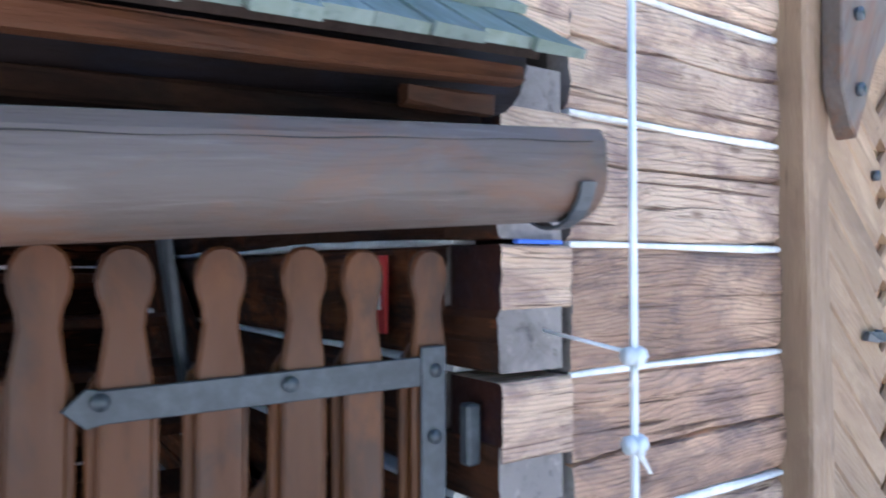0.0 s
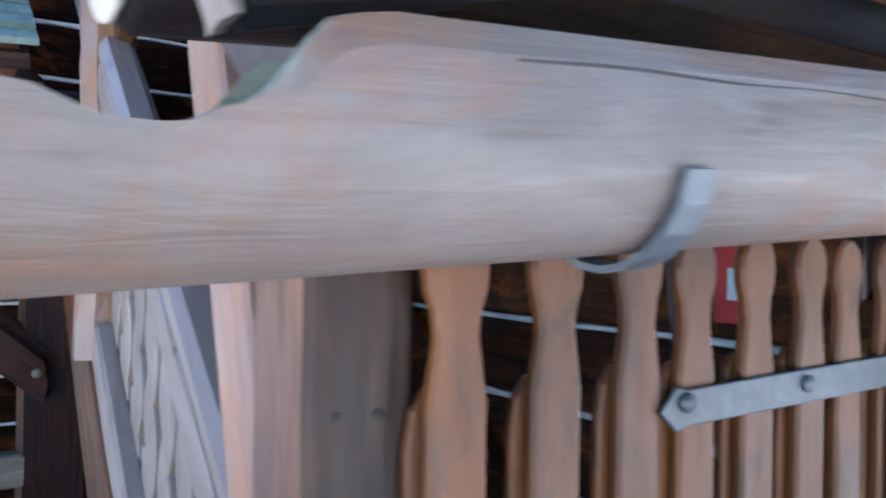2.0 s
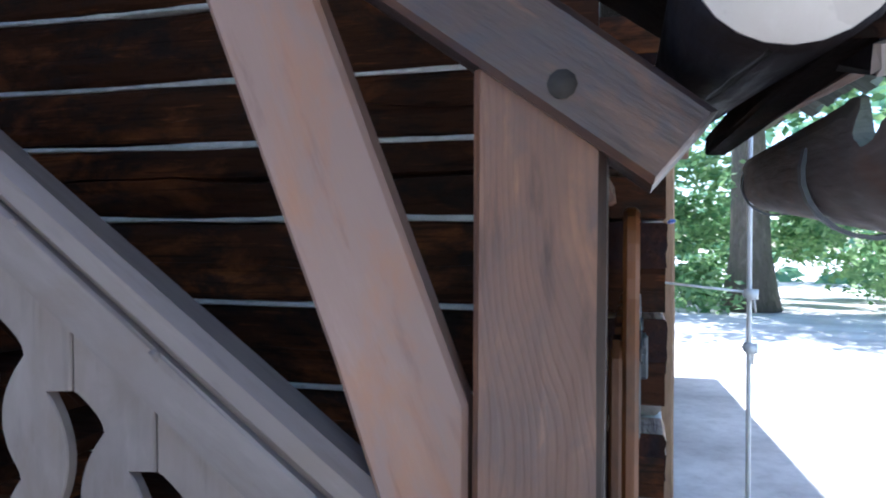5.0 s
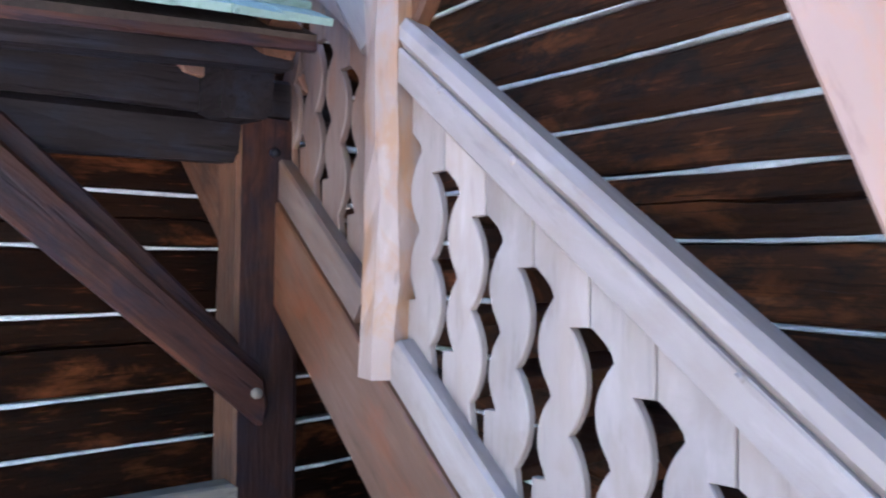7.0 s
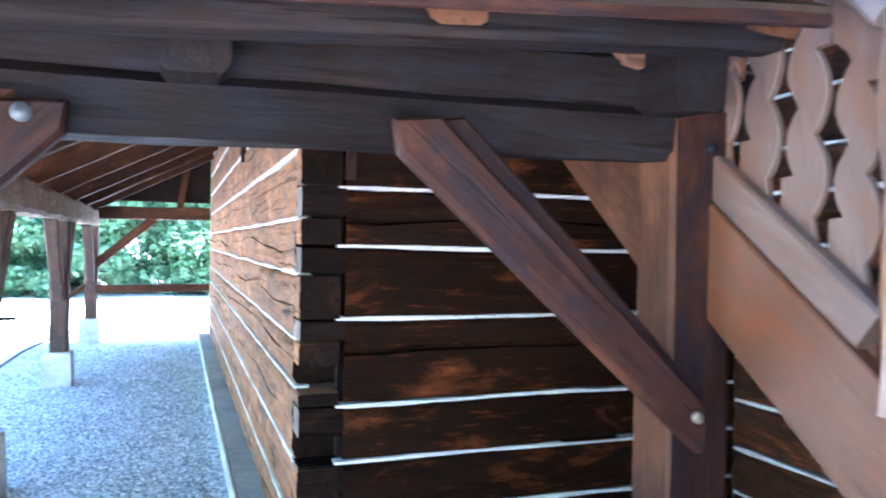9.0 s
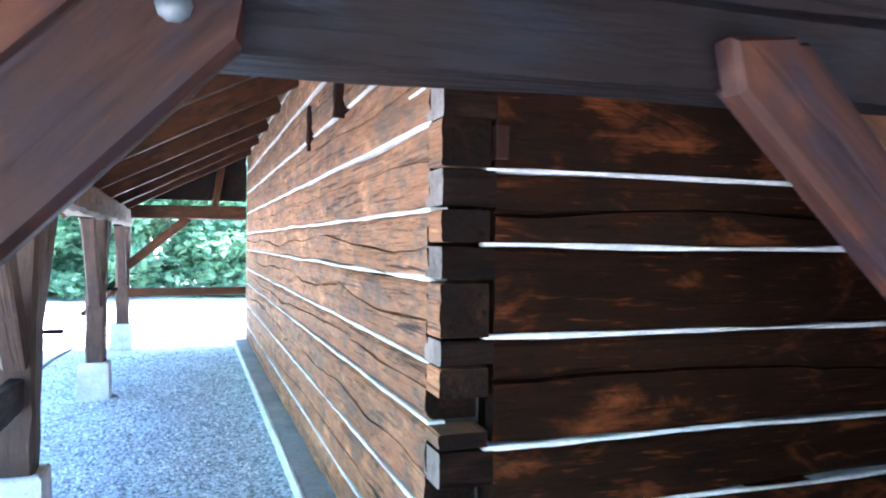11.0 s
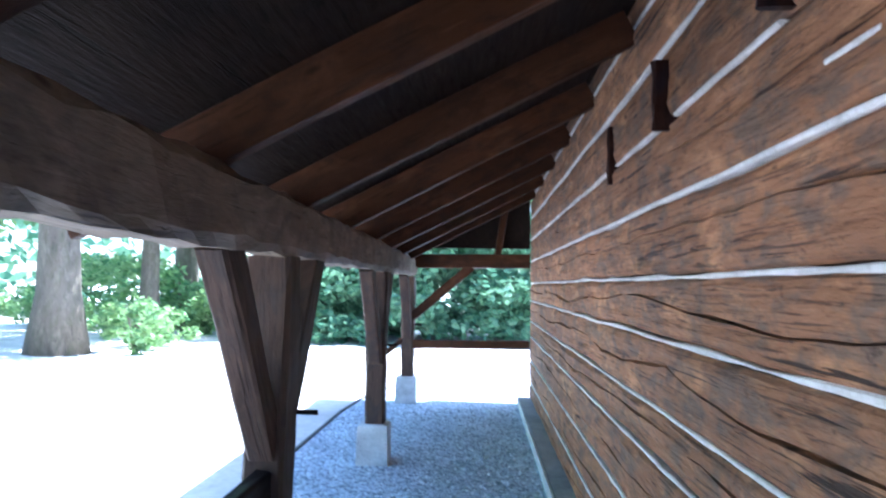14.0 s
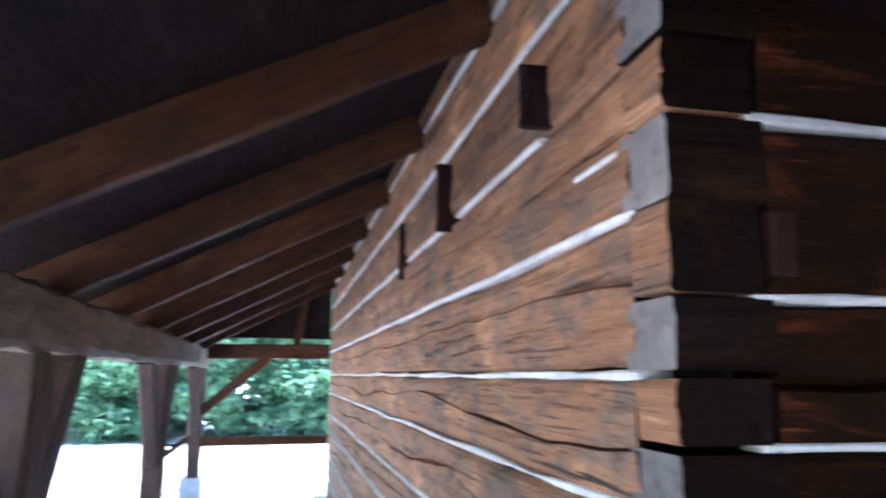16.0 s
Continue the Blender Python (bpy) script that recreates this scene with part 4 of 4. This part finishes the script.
for s in (0.5, GL - 0.06):
    band = []
    for x in (s, s + 0.03):
        band.append([(x, (RO + o) * math.cos(a), (RO + o) * math.sin(a)) for o, rng in ((0.002, range(0, 13)), (0.008, range(12, -1, -1))) for a in [(-168 + 188 * k / 12) * math.pi / 180 for k in rng]])
    part("bracket", rings("bracket", band, M_IRON), gu, gm, "grey iron gutter bracket")

def crack_ring(s):
    y, z = -RO, 0.042 + 0.003 * math.sin(s * 5) + 0.001 * math.sin(s * 31)
    w = 0.0008 + 0.0004 * math.sin(s * 17)
    return [(s, y - 0.0006, z - w), (s, y - 0.0006, z + w), (s, y + 0.002, z + w), (s, y + 0.002, z - w)]


part("drying_crack", rings("drying_crack", [crack_ring(0.37 + (GL - 0.4) * k / 60) for k in range(61)], M_CORE), gu, gm)

# ---- entrance wall things ----
wf = thing("door_frame", (X0, 3.4, 0.1), "weathered oak door jamb and lintel with a grey curved bracket", "door frame", kind="structure")
bar("jamb", (X0 + 0.0, 3.36, 0.1), (X0 + 0.0, 3.36, 2.6), 0.125, 0.16, M_DOOR, wf, up=(1, 0, 0), seed=51, ch=0.008)
bar("jamb", (X0 + 0.0, 4.53, 0.1), (X0 + 0.0, 4.53, 2.6), 0.175, 0.16, M_DOOR, wf, up=(1, 0, 0), seed=52, ch=0.008)
bar("lintel", (X0 + 0.0, 3.3, 2.7), (X0 + 0.0, 4.62, 2.7), 0.16, 0.2, M_DOOR, wf, seed=53)
arc = [(3.42, 1.99), (3.45, 1.96), (3.5, 2.05), (3.58, 2.2), (3.7, 2.33), (3.86, 2.42), (4.0, 2.45), (4.0, 2.6), (3.38, 2.6), (3.37, 2.1)]
plate_dir("bracket", arc, 0.06, M_GUT, wf, Matrix.Translation((X0 + 0.115, 0, 0)) @ pose(0, 0, 0, 0, 0, 90), 60, 0.006, "grey curved timber bracket")
for z in (2.32, 2.1):
    rod("bolt", (X0 + 0.14, 3.46, z), (X0 + 0.16, 3.46, z), 0.02, M_IRON, wf)
dr = thing("door_1", (X0 - 0.05, 3.95, 0.12), "closed oak door of chevron planks with iron studs", "door", kind="structure")
slabd = part("leaf", box_mesh("leaf", (X0 - 0.1, 3.425, 0.12), (X0 - 0.05, 4.45, 2.6), M_DOOR, 0.004), dr)
for k in range(18):
    z0 = -0.25 + 0.163 * k
    for sgn in (-1, 1):
        y0, y1 = (3.43, 3.955) if sgn < 0 else (4.445, 3.965)
        a, b = (X0 - 0.035, y0, z0 + 0.5), (X0 - 0.035, y1, z0)
        if min(a[2], b[2]) < 0.2 or max(a[2], b[2]) > 2.55:
            continue
        bar("plank", a, b, 0.03, 0.116, M_DOOR, dr, up=(0, 0, 1), seed=500 + k * 2 + (sgn > 0), ch=0.008, wob=0.002)
for z in (1.36, 1.9):
    rod("stud", (X0 - 0.02, 3.9, z), (X0 + 0.0, 3.9, z), 0.018, M_IRON, dr)
bar("latch", (X0 - 0.005, 3.8, 1.36), (X0 - 0.005, 3.93, 1.35), 0.02, 0.03, M_IRON, dr)
above = part("wall_over_door", box_mesh("wall_over_door", (X0 - 0.2, 3.29, 2.8), (X0 - 0.01, 4.63, 3.2), M_LOGW, 0.01), None)
tagged(above, "weathered log above the door", "wall", kind="structure")
lc = thing("lightning_conductor", (0.92, 2.362, 0), "pale blue-white conductor pipe standing off the wall on clamps", "pipe")
rod("pipe", (0.92, 2.362, 0.0), (0.92, 2.37, 3.3), 0.0075, M_WHITE, lc)
for z in (1.42, 1.255):
    rod("clamp", (0.92, 2.345, z), (0.92, 2.385, z), 0.018, M_WHITE, lc, n=8)
    rod("clamp_nut", (0.935, 2.362, z - 0.016), (0.935, 2.362, z + 0.014), 0.011, M_WHITE, lc, n=6)
for z, dy in ((1.255, 0.03), (1.42, -0.025)):
    rod("tape_end", (0.93, 2.362, z - 0.01), (0.935, 2.362 + dy, z - 0.055), 0.007, M_CHINK, lc, "frayed cream tape end", n=6, r2=0.003)
rod("stay", (0.92, 2.362, 1.425), (0.67, 2.37, 1.45), 0.004, M_WHITE, lc)
bl = part("blue_tie", box_mesh("blue_tie", (0.68, 2.27, 1.637), (0.7, 2.4, 1.646), M_BLUE, 0.003), None)
tagged(bl, "blue plastic strip on the log corner behind the gutter", "strip")
sg = thing("red_sign", (0.1, Y1, 1.4), "small red sign with a white panel on the dark log wall", "sign")
part("panel", box_mesh("panel", (0.12, Y1 - 0.03, 1.42), (0.25, Y1 - 0.018, 1.62), M_REDP, 0.003), sg)
part("label", box_mesh("label", (0.16, Y1 - 0.034, 1.48), (0.23, Y1 - 0.03, 1.56), M_WHITE, 0.001), sg)

# ---- ground ----
gs = part("ground", mesh_of("ground", [(-300, -300, -0.012), (300, -300, -0.012), (300, 300, -0.012), (-300, 300, -0.012)], [(0, 1, 2, 3)], M_PATH), None)
tagged(gs, "pale sunlit sandy ground around the house", "ground", kind="structure")
edge = [(-2.4, -2.65), (-4, -2.66), (-9.6, -2.65), (-11.5, -2.62), (-12.9, -2.5), (-14.4, -2.1), (-15.8, -1.35), (-17.0, -0.5), (-17.9, 0.25), (-18.5, 1.5), (-18.6, 4.0)]
gv = part("gravel_bed", mesh_of("gravel_bed", [(x, y, 0) for x, y in edge] + [(XE, 4.0, 0), (XE, 0, 0), (-2.4, 0, 0)], [tuple(range(len(edge) + 3))], M_GRAVEL), None)
tagged(gv, "grey gravel bed under the gallery, tinted blue for skylit shade", "gravel", kind="structure")
# unseen dark sheet added to cut the light bounced off the yard
gv2 = part("yard_earth", mesh_of("yard_earth", [(-2.4, -0.9, 0), (3.0, -0.9, 0), (3.0, 2.3, 0), (-3.2, 2.3, 0), (-3.2, 0, 0), (-2.4, 0, 0)], [tuple(range(6))], M_YARD), None)
tagged(gv2, "unseen dark ground sheet before the stairs and the gate, cutting bounced light", "ground", kind="structure")
ev, ef = [], []
for i, (x, y) in enumerate(edge):
    for dx, z in ((0, -0.02), (0, 0.025), (0.03, 0.025), (0.03, -0.02)):
        ev.append((x - (dx if x < -14 else 0), y - (dx if x >= -14 else dx * 0.7), z))
    if i:
        for k in range(4):
            a, b = (i - 1) * 4 + k, (i - 1) * 4 + (k + 1) % 4
            ef.append((a, b, b + 4, a + 4))
ed = part("edging", mesh_of("edging", ev, ef, M_EDGE), None)
tagged(ed, "thin dark edging strip round the gravel", "edging", kind="structure")
rs = random.Random(77)
sv, sf = [], []
for k in range(9000):
    x = -3.4 - 8.5 * rs.random() ** 1.3
    y = rs.uniform(-2.6, -0.32)
    r = rs.uniform(0.009, 0.021)
    n0 = len(sv)
    a0 = rs.uniform(0, 6.3)
    ring = [(x + r * rs.uniform(0.7, 1.2) * math.cos(a0 + q * 1.257), y + r * rs.uniform(0.7, 1.2) * math.sin(a0 + q * 1.257), rs.uniform(0.0, 0.006)) for q in range(5)]
    sv += ring + [(x + rs.uniform(-0.3, 0.3) * r, y + rs.uniform(-0.3, 0.3) * r, r * rs.uniform(0.7, 1.1))]
    sf += [(n0 + q, n0 + (q + 1) % 5, n0 + 5) for q in range(5)]
lo_ = part("loose_gravel", mesh_of("loose_gravel", sv, sf, M_STONES), None)
tagged(lo_, "loose grey gravel stones under the gallery", "gravel", kind="stuff")

# ---- trees ----


def leaves_mesh(name, clumps, per, size, mat, seed, flat=0.7):
    rnd = np.random.default_rng(seed)
    C = np.repeat(np.array([c[:3] for c in clumps]), per, axis=0)
    R = np.repeat(np.array([c[3] for c in clumps]), per)[:, None]
    n = len(C)
    d = rnd.normal(size=(n, 3))
    d /= np.linalg.norm(d, axis=1)[:, None]
    P = C + d * R * (rnd.random((n, 1)) ** 0.45) * np.array([1, 1, flat])
    u = rnd.normal(size=(n, 3))
    u[:, 2] *= 0.5
    u /= np.linalg.norm(u, axis=1)[:, None]
    v = np.cross(u, rnd.normal(size=(n, 3)))
    v /= np.linalg.norm(v, axis=1)[:, None]
    s = size * rnd.uniform(0.6, 1.3, (n, 1))
    V = np.stack([P - u * s, P + v * s * 0.45, P + u * s, P - v * s * 0.45], axis=1).reshape(-1, 3)
    F = np.arange(n * 4).reshape(-1, 4)
    return mesh_of(name, V.tolist(), F.tolist(), mat)


def tree(pos, h, r, crown, seed, low=0.35):
    rnd = random.Random(seed)
    t = thing("tree", pos, "tall leafy deciduous tree with a grey-brown trunk", "tree", "trees round the yard")
    P = Vector(pos)
    trunk = []
    for i in range(9):
        f = i / 8
        rr = r * (1.35 if i == 0 else 1 - 0.72 * f)
        cx, cy = 0.25 * math.sin(f * 2 + seed) * f, 0.25 * math.cos(f * 2.3 + seed) * f
        trunk.append([(h * 0.85 * f, cx + rr * math.cos(q * math.pi / 5) * (1 + 0.08 * math.sin(q * 3 + seed)), cy + rr * math.sin(q * math.pi / 5)) for q in range(10)])
    up = pose(0, 0, 0, 0, -90, 0)
    part("trunk", rings("trunk", trunk, M_BARK, True), t, Matrix.Translation(P) @ up)
    clumps = []
    for k in range(9):
        a, f = k * 2.4 + seed, low + (0.9 - low) * k / 9
        z0 = h * f * 0.8
        L = crown * rnd.uniform(0.6, 1.0) * (1.1 - 0.5 * f)
        tip = P + Vector((L * math.cos(a), L * math.sin(a), z0 + L * 0.45))
        rod("limb", P + Vector((0, 0, z0)), tip, r * 0.3 * (1.2 - f), M_BARK, t, n=6, r2=0.02)
        for q in range(4):
            g = 0.45 + 0.2 * q
            c = Vector((0, 0, z0)).lerp(tip - P, g)
            clumps.append((c.x + rnd.uniform(-.6, .6), c.y + rnd.uniform(-.6, .6), c.z + rnd.uniform(-.3, .7), crown * rnd.uniform(0.2, 0.36)))
    for k in range(8):
        clumps.append((rnd.uniform(-.4, .4) * crown, rnd.uniform(-.4, .4) * crown, h * rnd.uniform(0.75, 1.0), crown * 0.3))
    part("crown", leaves_mesh("crown", clumps, 150, 0.17, M_LEAF, seed), t, Matrix.Translation(P))
    return t


T1 = tree((-18.2, -10.45, 0), 13, 0.52, 4.6, 3, 0.42)
T2 = tree((-23, -10.6, 0), 12, 0.3, 4.2, 8, 0.3)
for src, x, y, a in ((T1, -29, -12, 130), (T2, -28, -5.5, 200), (T1, -27, 1.5, 20), (T2, -21, -14.5, 300), (T1, -12, -17, 250), (T2, -3, -18, 10),
                     (T1, 6, -15, 90), (T2, 14, -6, 45), (T1, 15, 4, 170), (T2, 9, 14, 60), (T1, 3.4, 19, 220), (T2, -0.5, 24, 120), (T1, 12, 22, 310)):
    copy_thing(src, pose(x, y, 0, 0, 0, a))
rb = random.Random(5)
for nm, area in (("hedge", [(-24 + rb.uniform(-3, 2.0), rb.uniform(-6.5, 7), 0.3 + 3.6 * rb.random() ** 1.2, rb.uniform(0.5, 0.9)) for _ in range(340)]),
                 ("undergrowth", [(-26 + rb.uniform(-4, 4), rb.uniform(-18, -6), 0.2 + 2.2 * rb.random() ** 1.5, rb.uniform(0.4, 0.9)) for _ in range(62)]),
                 ("far_bushes", [(rb.uniform(-1, 12), 20 + rb.uniform(-2, 6), 0.3 + 3.5 * rb.random(), rb.uniform(0.5, 1.1)) for _ in range(100)])):
    hd = part(nm, leaves_mesh(nm, area, 240, 0.13, M_LEAF2 if nm == "hedge" else M_LEAF, len(nm)), None)
    tagged(hd, "dense green leafy bushes at the edge of the yard", "bushes", kind="stuff")
sb_ = random.Random(11)
sh = thing("shrub", (-19.6, -9.3, 0), "low sunlit leafy shrub at the foot of a tree", "shrub")
part("foliage", leaves_mesh("foliage", [(sb_.uniform(-1.3, 1.3), sb_.uniform(-1.0, 1.0), 0.15 + 0.9 * sb_.random(), sb_.uniform(0.2, 0.4)) for _ in range(26)], 70, 0.1, M_LEAF, 17), sh, Matrix.Translation((-19.6, -9.3, 0)))
for a in range(5):
    rod("stem", (-19.6 + 0.1 * a - 0.2, -9.3, -0.03), (-19.6 + 0.45 * a - 0.9, -9.3 + 0.3 * math.sin(a * 2.1), 0.8), 0.02, M_BARK, sh, n=6, r2=0.006)
wd = part("backdrop_woods", leaves_mesh("backdrop_woods", [(38 * math.cos(a) - 6, 38 * math.sin(a), z, 3.2) for a in [k * 0.105 for k in range(60)] for z in (1.5, 5, 8.5)], 110, 0.5, M_LEAF2, 99, 1.0), None)
tagged(wd, "distant woods all round the yard", "woods", kind="stuff")
